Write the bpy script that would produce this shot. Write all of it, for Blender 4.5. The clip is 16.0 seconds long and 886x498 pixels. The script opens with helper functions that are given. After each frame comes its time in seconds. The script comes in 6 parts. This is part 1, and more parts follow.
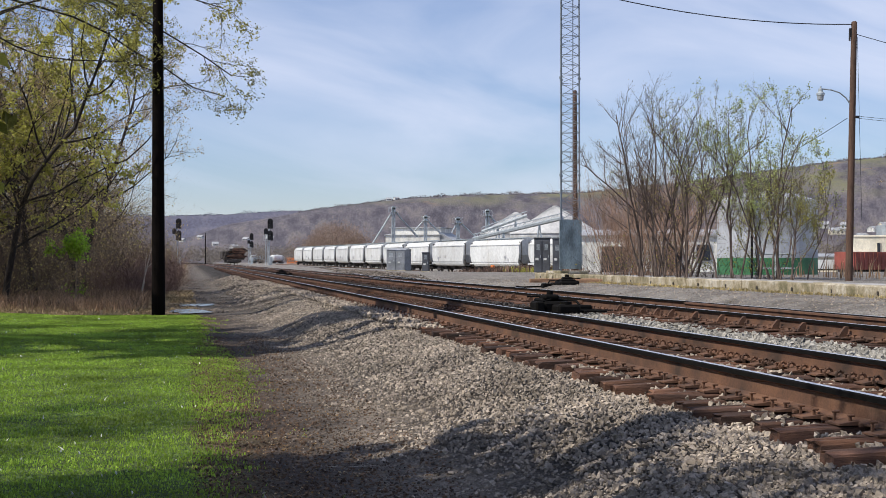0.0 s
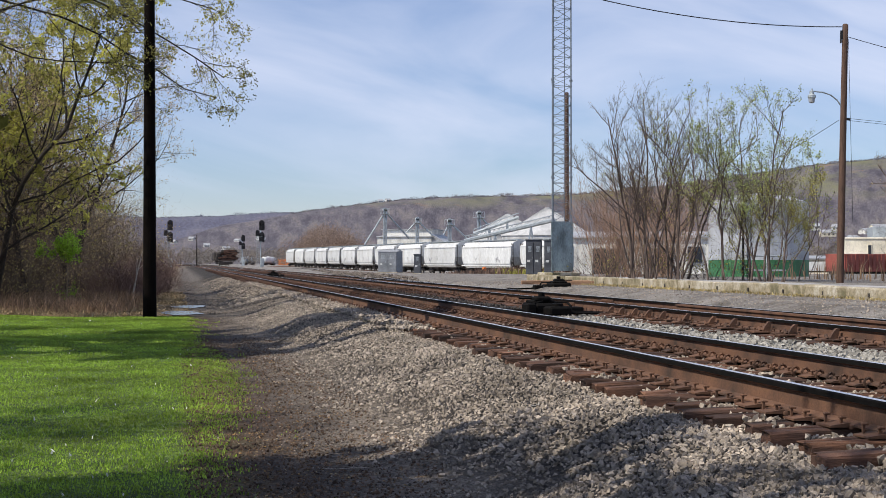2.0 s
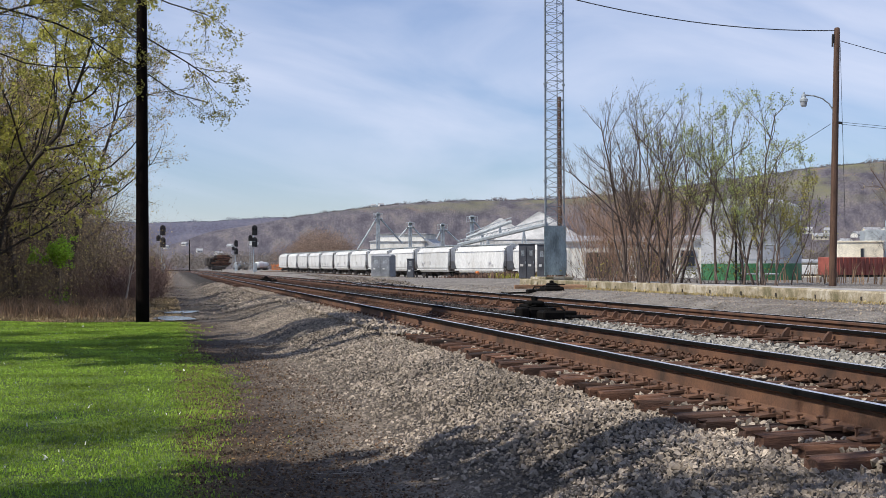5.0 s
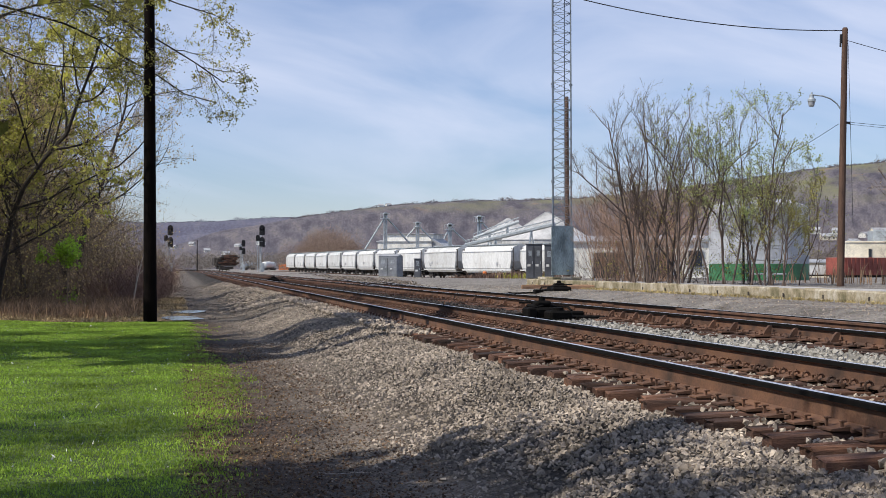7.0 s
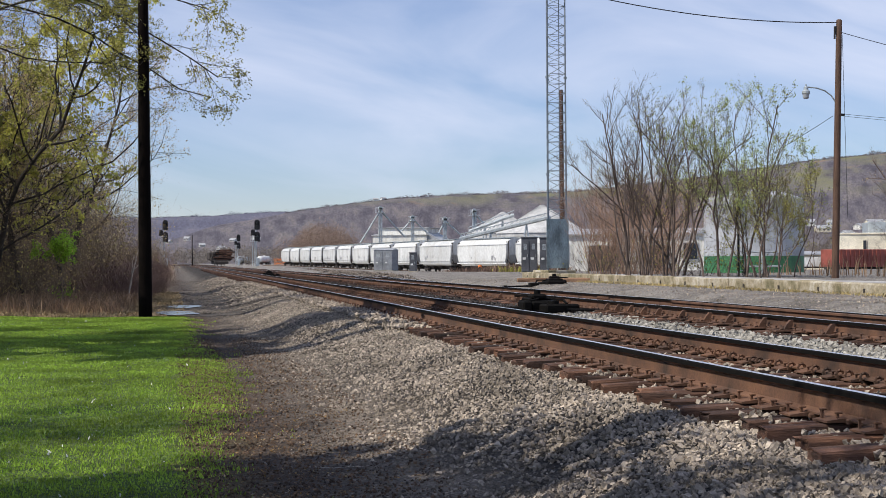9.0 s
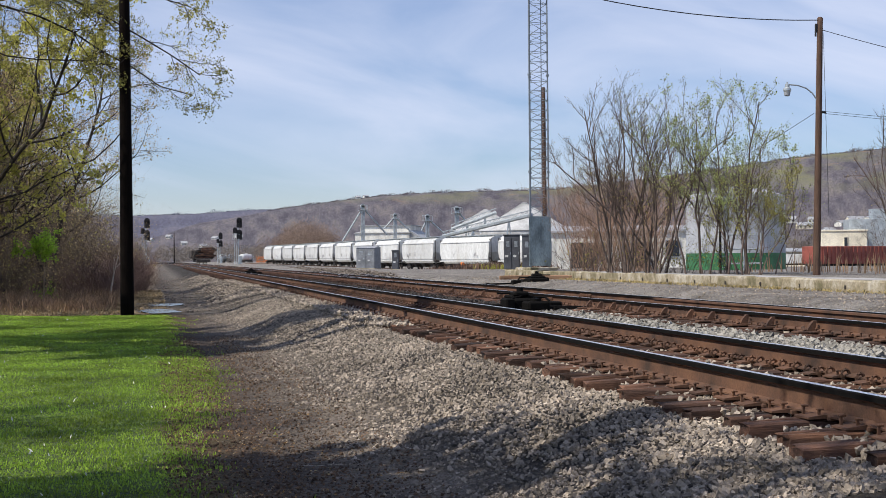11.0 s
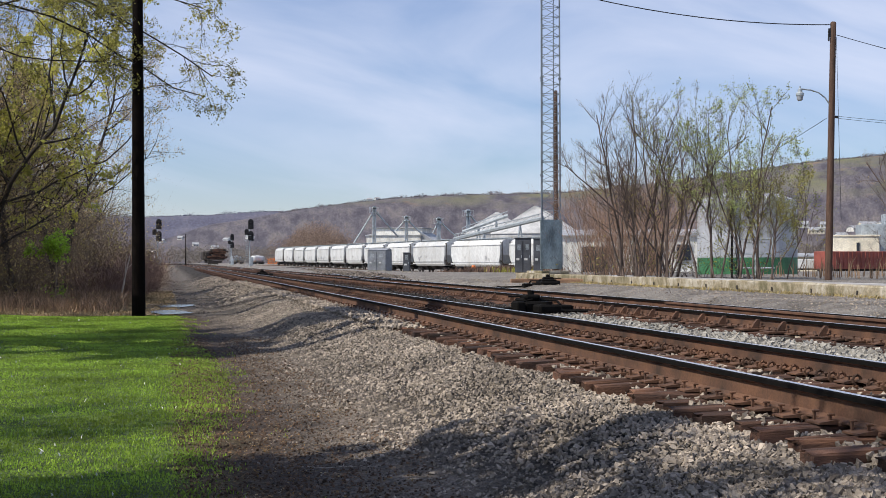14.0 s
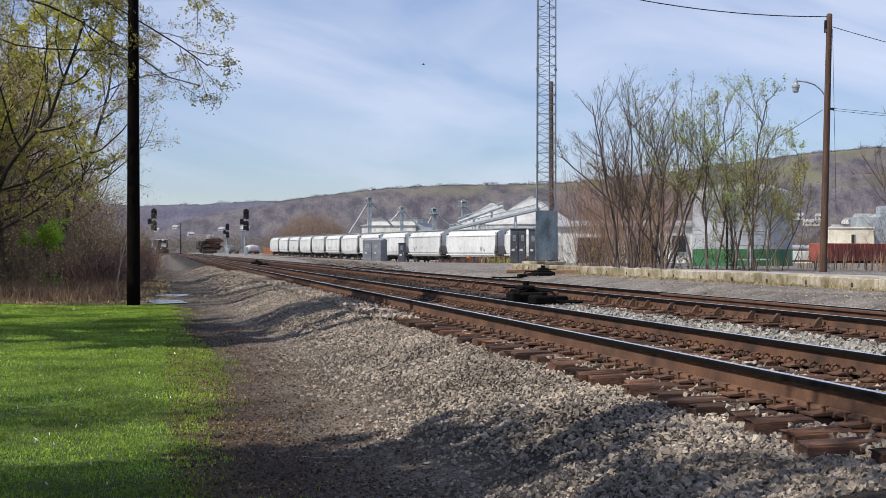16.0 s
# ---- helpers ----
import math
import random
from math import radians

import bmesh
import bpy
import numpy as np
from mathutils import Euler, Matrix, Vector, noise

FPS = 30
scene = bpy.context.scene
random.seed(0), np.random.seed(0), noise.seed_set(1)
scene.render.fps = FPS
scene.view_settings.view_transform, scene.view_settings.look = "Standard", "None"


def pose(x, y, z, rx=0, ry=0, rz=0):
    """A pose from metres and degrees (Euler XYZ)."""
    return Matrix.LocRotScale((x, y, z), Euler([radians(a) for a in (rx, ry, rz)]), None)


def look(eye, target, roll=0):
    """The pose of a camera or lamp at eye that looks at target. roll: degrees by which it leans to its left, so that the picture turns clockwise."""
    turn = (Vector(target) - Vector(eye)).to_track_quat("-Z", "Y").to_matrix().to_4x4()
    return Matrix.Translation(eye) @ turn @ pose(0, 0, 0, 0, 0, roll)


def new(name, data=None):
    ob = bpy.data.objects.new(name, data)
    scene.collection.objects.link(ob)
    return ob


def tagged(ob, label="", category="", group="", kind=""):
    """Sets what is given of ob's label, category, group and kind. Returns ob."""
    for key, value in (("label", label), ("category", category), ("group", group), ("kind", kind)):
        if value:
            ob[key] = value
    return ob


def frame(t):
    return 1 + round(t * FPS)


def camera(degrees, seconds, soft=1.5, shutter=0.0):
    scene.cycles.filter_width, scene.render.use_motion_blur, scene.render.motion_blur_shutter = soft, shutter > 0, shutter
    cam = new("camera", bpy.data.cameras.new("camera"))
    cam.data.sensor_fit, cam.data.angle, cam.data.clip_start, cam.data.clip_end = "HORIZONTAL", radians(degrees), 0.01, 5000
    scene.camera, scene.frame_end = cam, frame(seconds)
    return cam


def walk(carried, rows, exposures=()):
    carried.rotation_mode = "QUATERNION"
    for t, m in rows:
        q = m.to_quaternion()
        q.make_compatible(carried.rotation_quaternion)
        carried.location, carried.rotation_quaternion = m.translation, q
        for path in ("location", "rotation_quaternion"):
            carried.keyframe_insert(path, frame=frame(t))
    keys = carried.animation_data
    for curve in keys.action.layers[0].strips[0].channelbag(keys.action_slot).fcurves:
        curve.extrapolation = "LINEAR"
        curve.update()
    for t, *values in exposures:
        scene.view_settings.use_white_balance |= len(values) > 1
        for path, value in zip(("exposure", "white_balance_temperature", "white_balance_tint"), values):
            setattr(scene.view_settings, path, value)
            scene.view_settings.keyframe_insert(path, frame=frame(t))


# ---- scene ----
# ---- camera: hand-held on one spot, it only turns ----
EYE = (0.0, 0.0, 1.55)
cam = camera(34.2, 16.0, soft=0.5)


def aim(yaw, pitch, roll):
    """Camera pose: yaw to the right of the track's line, pitch up, roll."""
    a, b = radians(yaw), radians(pitch)
    way = Vector((math.sin(a) * math.cos(b), math.cos(a) * math.cos(b), math.sin(b)))
    return look(EYE, Vector(EYE) + way * 10, roll)


walk(cam, [
    (0, aim(10.054, 0.480, 0.02)),
    (0.5, aim(10.242, 0.555, 0.12)),
    (1, aim(10.172, 0.540, -0.00)),
    (1.5, aim(10.237, 0.518, -0.02)),
    (2, aim(10.384, 0.551, 0.06)),
    (2.5, aim(10.406, 0.410, -0.11)),
    (3, aim(10.536, 0.339, -0.28)),
    (3.5, aim(10.689, 0.524, -0.50)),
    (4, aim(10.898, 0.662, -0.24)),
    (6.5, aim(10.337, 0.778, -0.00)),
    (7, aim(10.372, 0.731, -0.07)),
    (7.5, aim(10.407, 0.593, -0.20)),
    (8, aim(10.405, 0.503, -0.19)),
    (8.5, aim(10.443, 0.470, -0.17)),
    (9, aim(10.563, 0.478, -0.33)),
    (11.5, aim(11.325, 0.373, -0.40)),
    (12, aim(11.261, 0.390, -0.32)),
    (12.5, aim(11.125, 0.436, -0.20)),
    (13, aim(10.975, 0.504, -0.28)),
    (13.5, aim(10.857, 0.470, -0.15)),
    (14, aim(10.812, 0.489, -0.09)),
    (14.5, aim(10.939, 0.502, -0.08)),
    (15, aim(10.982, 0.387, 0.06)),
    (15.5, aim(11.005, 0.137, 0.27)),
    (16, aim(11.002, 0.110, 0.13)),
])

# ---- sky, sun ----
SUN_AZ, SUN_EL = 254.0, 50.0
world = bpy.data.worlds.new("world")
scene.world = world
world.use_nodes = True
wt = world.node_tree
bg = wt.nodes["Background"]
sky = wt.nodes.new("ShaderNodeTexSky")
sky.sky_type, sky.sun_disc = "NISHITA", False
sky.sun_elevation, sky.sun_rotation = radians(SUN_EL), radians(SUN_AZ)
sky.air_density, sky.dust_density, sky.ozone_density = 1.0, 0.15, 4.0
coord = wt.nodes.new("ShaderNodeTexCoord")
mapping = wt.nodes.new("ShaderNodeMapping")
mapping.vector_type = "TEXTURE"
mapping.inputs["Rotation"].default_value = (0, radians(11), 0)
mapping.inputs["Scale"].default_value = (0.5, 0.6, 0.115)
wt.links.new(coord.outputs["Generated"], mapping.inputs["Vector"])
cirrus = wt.nodes.new("ShaderNodeTexNoise")
cirrus.inputs["Scale"].default_value = 1.5
cirrus.inputs["Detail"].default_value = 7
cirrus.inputs["Roughness"].default_value = 0.5
cirrus.inputs["Distortion"].default_value = 0.5
wt.links.new(mapping.outputs["Vector"], cirrus.inputs["Vector"])
veil = wt.nodes.new("ShaderNodeMapRange")
veil.inputs["From Min"].default_value, veil.inputs["From Max"].default_value = 0.4, 0.72
veil.inputs["To Min"].default_value, veil.inputs["To Max"].default_value = 0.05, 0.78
wt.links.new(cirrus.outputs["Fac"], veil.inputs["Value"])
blend = wt.nodes.new("ShaderNodeMix")
blend.data_type = "RGBA"
blend.inputs[7].default_value = (7.9, 8.4, 10.2, 1)
wt.links.new(veil.outputs["Result"], blend.inputs["Factor"])
haze = wt.nodes.new("ShaderNodeMix")
haze.data_type, haze.blend_type = "RGBA", "MULTIPLY"
haze.inputs["Factor"].default_value = 1
haze.inputs[7].default_value = (0.96, 0.975, 1.16, 1)
wt.links.new(sky.outputs["Color"], haze.inputs[6])
wt.links.new(haze.outputs[2], blend.inputs[6])
wt.links.new(blend.outputs[2], bg.inputs["Color"])
bg.inputs["Strength"].default_value = 0.095
sun = new("sun", bpy.data.lights.new("sun", "SUN"))
sun.data.energy, sun.data.angle, sun.data.color = 4.8, radians(0.5), (1.0, 0.93, 0.82)
_a, _e = radians(SUN_AZ), radians(SUN_EL)
SUN_WAY = Vector((math.sin(_a) * math.cos(_e), math.cos(_a) * math.cos(_e), math.sin(_e)))
sun.matrix_world = look(SUN_WAY * 60, (0, 0, 0))
scene.view_settings.exposure = 0.06


# ---- materials ----
def round_the_valley(nt, reach):
    """Texture place on the hills: metres along the ridge, at that reach, and height."""
    geo, sep = nt.nodes.new("ShaderNodeNewGeometry"), nt.nodes.new("ShaderNodeSeparateXYZ")
    nt.links.new(geo.outputs["Position"], sep.inputs["Vector"])
    turn, arc, out = nt.nodes.new("ShaderNodeMath"), nt.nodes.new("ShaderNodeMath"), nt.nodes.new("ShaderNodeCombineXYZ")
    turn.operation, arc.operation = "ARCTAN2", "MULTIPLY"
    arc.inputs[1].default_value = reach
    nt.links.new(sep.outputs["X"], turn.inputs[0])
    nt.links.new(sep.outputs["Y"], turn.inputs[1])
    nt.links.new(turn.outputs[0], arc.inputs[0])
    nt.links.new(arc.outputs[0], out.inputs["X"])
    nt.links.new(sep.outputs["Z"], out.inputs["Z"])
    return out.outputs["Vector"]


def material(name, base, rough=0.8, metal=0.0, dark=None, light=None, scale=3.0, fine=40.0, bump=0.3, dist=0.01,
             amount=0.6, vary=0.0, island=False, stretch=(1, 1, 1), spec=0.4, around=0.0):
    """A surface with stains at one scale, grain at another, and relief; vary: change from object or island to the next."""
    m = bpy.data.materials.new(name)
    m.use_nodes = True
    nt = m.node_tree
    p = nt.nodes["Principled BSDF"]
    p.inputs["Roughness"].default_value, p.inputs["Metallic"].default_value = rough, metal
    p.inputs["Specular IOR Level"].default_value = spec
    dark = dark or tuple(c * 0.55 for c in base)
    light = light or tuple(min(1, c * 1.35) for c in base)
    geo = nt.nodes.new("ShaderNodeNewGeometry")
    mp = nt.nodes.new("ShaderNodeMapping")
    mp.inputs["Scale"].default_value = stretch
    nt.links.new(round_the_valley(nt, around) if around else geo.outputs["Position"], mp.inputs["Vector"])
    n1 = nt.nodes.new("ShaderNodeTexNoise")
    n1.inputs["Scale"].default_value, n1.inputs["Detail"].default_value, n1.inputs["Roughness"].default_value = scale, 6, 0.62
    n2 = nt.nodes.new("ShaderNodeTexNoise")
    n2.inputs["Scale"].default_value, n2.inputs["Detail"].default_value, n2.inputs["Roughness"].default_value = fine, 4, 0.7
    for n in (n1, n2):
        nt.links.new(mp.outputs["Vector"], n.inputs["Vector"])
    r1 = nt.nodes.new("ShaderNodeValToRGB")
    e = r1.color_ramp.elements
    e[0].position, e[0].color = 0.5 - 0.22 / max(amount, 0.05) * 0.5, (*dark, 1)
    e[1].position, e[1].color = 0.5 + 0.22 / max(amount, 0.05) * 0.5, (*light, 1)
    mid = e.new(0.5)
    mid.color = (*base, 1)
    nt.links.new(n1.outputs["Fac"], r1.inputs["Fac"])
    grain = nt.nodes.new("ShaderNodeMapRange")
    grain.inputs["From Min"].default_value, grain.inputs["From Max"].default_value = 0.3, 0.7
    grain.inputs["To Min"].default_value, grain.inputs["To Max"].default_value = 1 - 0.45 * amount, 1 + 0.35 * amount
    nt.links.new(n2.outputs["Fac"], grain.inputs["Value"])
    mul = nt.nodes.new("ShaderNodeMix")
    mul.data_type, mul.blend_type = "RGBA", "MULTIPLY"
    mul.inputs["Factor"].default_value = 1
    nt.links.new(r1.outputs["Color"], mul.inputs[6])
    nt.links.new(grain.outputs["Result"], mul.inputs[7])
    out = mul.outputs[2]
    if vary:
        src = geo.outputs["Random Per Island"] if island else nt.nodes.new("ShaderNodeObjectInfo").outputs["Random"]
        vr = nt.nodes.new("ShaderNodeMapRange")
        vr.inputs["To Min"].default_value, vr.inputs["To Max"].default_value = 1 - vary, 1 + vary
        nt.links.new(src, vr.inputs["Value"])
        m2 = nt.nodes.new("ShaderNodeMix")
        m2.data_type, m2.blend_type = "RGBA", "MULTIPLY"
        m2.inputs["Factor"].default_value = 1
        nt.links.new(out, m2.inputs[6])
        nt.links.new(vr.outputs["Result"], m2.inputs[7])
        out = m2.outputs[2]
    nt.links.new(out, p.inputs["Base Color"])
    if bump:
        b = nt.nodes.new("ShaderNodeBump")
        b.inputs["Strength"].default_value, b.inputs["Distance"].default_value = bump, dist
        nt.links.new(n2.outputs["Fac"], b.inputs["Height"])
        nt.links.new(b.outputs["Normal"], p.inputs["Normal"])
    return m


def leafy(name, base, vary=0.35, through_light=0.35):
    """Thin leaves or blades: both sides lit, some light passes."""
    m = material(name, base, 0.6, vary=vary, island=True, bump=0, scale=0.6, amount=0.8, spec=0.25)
    nt = m.node_tree
    p = nt.nodes["Principled BSDF"]
    tr = nt.nodes.new("ShaderNodeBsdfTranslucent")
    nt.links.new(p.inputs["Base Color"].links[0].from_socket, tr.inputs["Color"])
    mix = nt.nodes.new("ShaderNodeMixShader")
    mix.inputs["Fac"].default_value = through_light
    nt.links.new(p.outputs["BSDF"], mix.inputs[1])
    nt.links.new(tr.outputs["BSDF"], mix.inputs[2])
    nt.links.new(mix.outputs["Shader"], nt.nodes["Material Output"].inputs["Surface"])
    return m


def zoned_ground():
    """Lawn soil, worn dirt, fine gravel, ballast and yard gravel, side by side along the tracks, with ragged edges."""
    m = material("ground_surface", (0.5, 0.5, 0.5), 0.95, dark=(0.33, 0.32, 0.31), light=(0.66, 0.66, 0.65), scale=0.9, fine=26, bump=1.0, dist=0.03, amount=0.9)
    nt = m.node_tree
    p = nt.nodes["Principled BSDF"]
    grain = p.inputs["Base Color"].links[0].from_socket
    geo = nt.nodes.new("ShaderNodeNewGeometry")
    sep = nt.nodes.new("ShaderNodeSeparateXYZ")
    nt.links.new(geo.outputs["Position"], sep.inputs["Vector"])
    ragged = nt.nodes.new("ShaderNodeTexNoise")
    ragged.inputs["Scale"].default_value, ragged.inputs["Detail"].default_value, ragged.inputs["Roughness"].default_value = 0.7, 8, 0.65
    nt.links.new(geo.outputs["Position"], ragged.inputs["Vector"])

    def shifted(axis, amount, lo, hi):
        off = nt.nodes.new("ShaderNodeMath")
        off.operation = "MULTIPLY_ADD"
        off.inputs[1].default_value = amount
        nt.links.new(ragged.outputs["Fac"], off.inputs[0])
        nt.links.new(sep.outputs[axis], off.inputs[2])
        rng = nt.nodes.new("ShaderNodeMapRange")
        rng.inputs["From Min"].default_value, rng.inputs["From Max"].default_value = lo + amount / 2, hi + amount / 2
        nt.links.new(off.outputs[0], rng.inputs["Value"])
        return rng.outputs["Result"]

    def ramp(stops):
        r = nt.nodes.new("ShaderNodeValToRGB")
        nt.links.new(shifted("X", 1.3, -4, 16), r.inputs["Fac"])
        e = r.color_ramp.elements
        while len(e) < len(stops):
            e.new(0.5)
        for q, (x, c) in zip(e, stops):
            q.position, q.color = (x + 4) / 20, (*c, 1)
        return r.outputs["Color"]

    # ballast ground is near black: shade in the gaps between stones, painted in
    lawn, moss, dirt, fines, shaded_bed, yard = (0.1, 0.16, 0.028), (0.12, 0.092, 0.034), (0.086, 0.058, 0.039), (0.215, 0.178, 0.142), (0.03, 0.024, 0.019), (0.25, 0.23, 0.208)
    leaf = (0.24, 0.165, 0.1)
    near = ramp([(-0.1, lawn), (0.25, moss), (0.75, dirt), (1.15, (0.11, 0.088, 0.07)), (1.7, fines), (2.5, shaded_bed), (11.0, shaded_bed), (11.5, yard)])
    far = ramp([(-1.2, leaf), (-0.2, (0.2, 0.15, 0.1)), (0.4, (0.12, 0.1, 0.085)), (1.5, (0.15, 0.13, 0.11)), (2.5, shaded_bed), (11.0, shaded_bed), (11.5, yard)])
    mix = nt.nodes.new("ShaderNodeMix")
    mix.data_type = "RGBA"
    nt.links.new(shifted("Y", 2.0, 41.9, 42.6), mix.inputs["Factor"])
    nt.links.new(near, mix.inputs[6])
    nt.links.new(far, mix.inputs[7])
    mul = nt.nodes.new("ShaderNodeMix")
    mul.data_type, mul.blend_type = "RGBA", "MULTIPLY"
    mul.inputs["Factor"].default_value = 1
    nt.links.new(mix.outputs[2], mul.inputs[6])
    dbl = nt.nodes.new("ShaderNodeMix")
    dbl.data_type, dbl.blend_type = "RGBA", "MULTIPLY"
    dbl.inputs["Factor"].default_value = 1
    dbl.inputs[7].default_value = (1.7, 1.7, 1.7, 1)
    nt.links.new(grain, dbl.inputs[6])
    nt.links.new(dbl.outputs[2], mul.inputs[7])
    pebble = nt.nodes.new("ShaderNodeTexVoronoi")
    pebble.inputs["Scale"].default_value = 34
    nt.links.new(geo.outputs["Position"], pebble.inputs["Vector"])
    tone = nt.nodes.new("ShaderNodeMapRange")
    tone.inputs["To Min"].default_value, tone.inputs["To Max"].default_value = 0.45, 1.6
    nt.links.new(pebble.outputs["Color"], tone.inputs["Value"])
    peb = nt.nodes.new("ShaderNodeMix")
    peb.data_type, peb.blend_type = "RGBA", "MULTIPLY"
    peb.inputs["Factor"].default_value = 0.85
    nt.links.new(mul.outputs[2], peb.inputs[6])
    nt.links.new(tone.outputs["Result"], peb.inputs[7])
    nt.links.new(peb.outputs[2], p.inputs["Base Color"])
    b2 = nt.nodes.new("ShaderNodeBump")
    b2.invert = True
    b2.inputs["Strength"].default_value, b2.inputs["Distance"].default_value = 1.0, 0.025
    nt.links.new(pebble.outputs["Distance"], b2.inputs["Height"])
    nt.links.new(p.inputs["Normal"].links[0].from_socket, b2.inputs["Normal"])
    nt.links.new(b2.outputs["Normal"], p.inputs["Normal"])
    return m


GROUND = zoned_ground()
GRAVEL = material("gravel", (0.36, 0.35, 0.34), 0.95, scale=0.7, fine=32, bump=0.8, dist=0.02, amount=0.6)
STONE = material("ballast_stone", (0.31, 0.262, 0.212), 0.9, vary=0.45, island=True, scale=1.2, fine=60, bump=0.4, dist=0.004)
STONE_CLEAN = material("clean_ballast_stone", (0.28, 0.265, 0.235), 0.9, vary=0.4, island=True, scale=2, fine=60, bump=0.4, dist=0.004)
STONE_OILY = material("oily_ballast_stone", (0.045, 0.037, 0.033), 0.75, vary=0.5, island=True, scale=2, fine=60, bump=0.4, dist=0.004)
RUST = material("rusty_steel", (0.115, 0.06, 0.038), 0.85, dark=(0.045, 0.028, 0.021), light=(0.165, 0.083, 0.048), scale=2.2, fine=60, bump=0.35, dist=0.003)
RAILHEAD = material("worn_rail_steel", (0.95, 0.94, 0.92), 0.42, 1.0, dark=(0.88, 0.87, 0.86), scale=3, fine=90, bump=0.0, dist=0.001, amount=0.3, stretch=(8, 0.3, 1))
TIE = material("tie_wood", (0.08, 0.042, 0.029), 0.92, dark=(0.02, 0.014, 0.012), light=(0.17, 0.084, 0.05), scale=2.4, fine=30, vary=0.45, bump=0.8, dist=0.012, stretch=(0.5, 3, 3))
BLACK_IRON = material("matt_black_iron", (0.005, 0.0045, 0.0042), 0.85, 0.0, scale=9, fine=50, bump=0.4, dist=0.004, spec=0.12)
# creosote black, pushed darker so that the sunlit pole reads as a shaded silhouette
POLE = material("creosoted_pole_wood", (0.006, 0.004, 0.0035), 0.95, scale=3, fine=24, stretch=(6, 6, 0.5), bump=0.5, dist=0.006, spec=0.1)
POLE_B = material("weathered_brown_pole_wood", (0.095, 0.055, 0.038), 0.85, scale=3, fine=24, stretch=(6, 6, 0.5), bump=0.7, dist=0.008)
GALV = material("galvanised_steel", (0.42, 0.46, 0.48), 0.5, 0.5, scale=2.0, fine=18, bump=0.1, amount=0.4, dist=0.003)
MAST = material("dull_mast_steel", (0.2, 0.23, 0.26), 0.55, 0.3, scale=2.0, fine=18, bump=0.1, amount=0.4, dist=0.003)
PANEL = material("weathered_grey_sheet", (0.26, 0.32, 0.33), 0.55, 0.35, scale=1.4, fine=16, bump=0.15, amount=0.7, stretch=(1, 1, 0.4))
CABINET = material("grey_cabinet_paint", (0.21, 0.225, 0.245), 0.55, 0.15, scale=1.2, fine=14, bump=0.1, amount=0.5)
CABINET_D = material("dark_grey_cabinet_paint", (0.075, 0.08, 0.092), 0.6, 0.0, scale=1.2, fine=14, bump=0.1, amount=0.5)
BLACK = material("black_paint", (0.018, 0.018, 0.02), 0.55, scale=5, fine=30, bump=0.1)
WHITE = material("white_car_paint", (0.6, 0.61, 0.6), 0.5, dark=(0.5, 0.49, 0.46), light=(0.7, 0.71, 0.7), vary=0.1, scale=0.5, fine=6, bump=0.08, amount=0.55, stretch=(1, 1, 0.35))
DIRTY = material("dirty_underframe", (0.045, 0.038, 0.034), 0.85, scale=2, fine=20, bump=0.3)
CONCRETE = material("aged_concrete", (0.3, 0.255, 0.17), 0.9, dark=(0.15, 0.135, 0.075), light=(0.48, 0.44, 0.36), scale=1.6, fine=22, bump=0.6, dist=0.01, amount=0.85)
SHEET = material("white_corrugated_sheet", (0.68, 0.67, 0.62), 0.5, 0.1, scale=0.5, fine=8, bump=0.1, amount=0.4, stretch=(1, 1, 0.3))
ROOFING = material("grey_roof_sheet", (0.38, 0.39, 0.4), 0.5, 0.2, scale=0.5, fine=8, bump=0.1, amount=0.5)
BIN = material("galvanised_bin_steel", (0.5, 0.5, 0.49), 0.5, 0.1, scale=0.6, fine=8, bump=0.1, amount=0.4)
GREEN = material("green_tank_paint", (0.05, 0.17, 0.075), 0.5, scale=0.8, fine=10, bump=0.1, amount=0.6)
TANK = material("pale_tank_paint", (0.4, 0.42, 0.45), 0.5, scale=0.6, fine=9, bump=0.1, amount=0.4)
ORANGE = material("orange_paint", (0.7, 0.2, 0.05), 0.6, scale=1, fine=9, bump=0.1)
REDBOX = material("red_container_paint", (0.27, 0.075, 0.055), 0.55, scale=0.7, fine=9, bump=0.1, amount=0.5)
CREAM = material("cream_wall", (0.72, 0.66, 0.52), 0.8, scale=0.5, fine=8, bump=0.1, amount=0.4)
GLASS = material("dark_window_glass", (0.03, 0.035, 0.045), 0.12, 0.0, scale=0.5, fine=3, bump=0, amount=0.3)
BARK = material("grey_brown_bark", (0.036, 0.029, 0.024), 0.9, scale=3, fine=30, bump=0.7, dist=0.01, stretch=(4, 4, 1))
TWIG = material("reddish_twig_bark", (0.088, 0.064, 0.055), 0.85, scale=1, fine=10, bump=0, amount=0.5)
TWIG_L = material("olive_twig_bark", (0.29, 0.22, 0.15), 0.85, scale=1, fine=10, bump=0, amount=0.5)
SHRUB_BARK = material("dark_shrub_bark", (0.125, 0.094, 0.08), 0.9, scale=2, fine=14, bump=0, amount=0.7)
# darker than the olive twigs: the wood's inner shade is put into this bark
SAPLING = material("shade_toned_sapling_bark", (0.15, 0.112, 0.08), 0.9, dark=(0.05, 0.04, 0.03), scale=1, fine=10, bump=0, amount=0.8)
FINE_TWIG = material("pinkish_brown_twig", (0.37, 0.28, 0.22), 0.9, scale=1, fine=10, bump=0, amount=0.6)
FINE_TWIG_D = material("dark_brown_twig", (0.075, 0.06, 0.048), 0.9, scale=1, fine=10, bump=0, amount=0.6)
PURPLE = material("purple_brown_bush_bark", (0.165, 0.108, 0.092), 0.9, scale=1, fine=10, bump=0, amount=0.6)
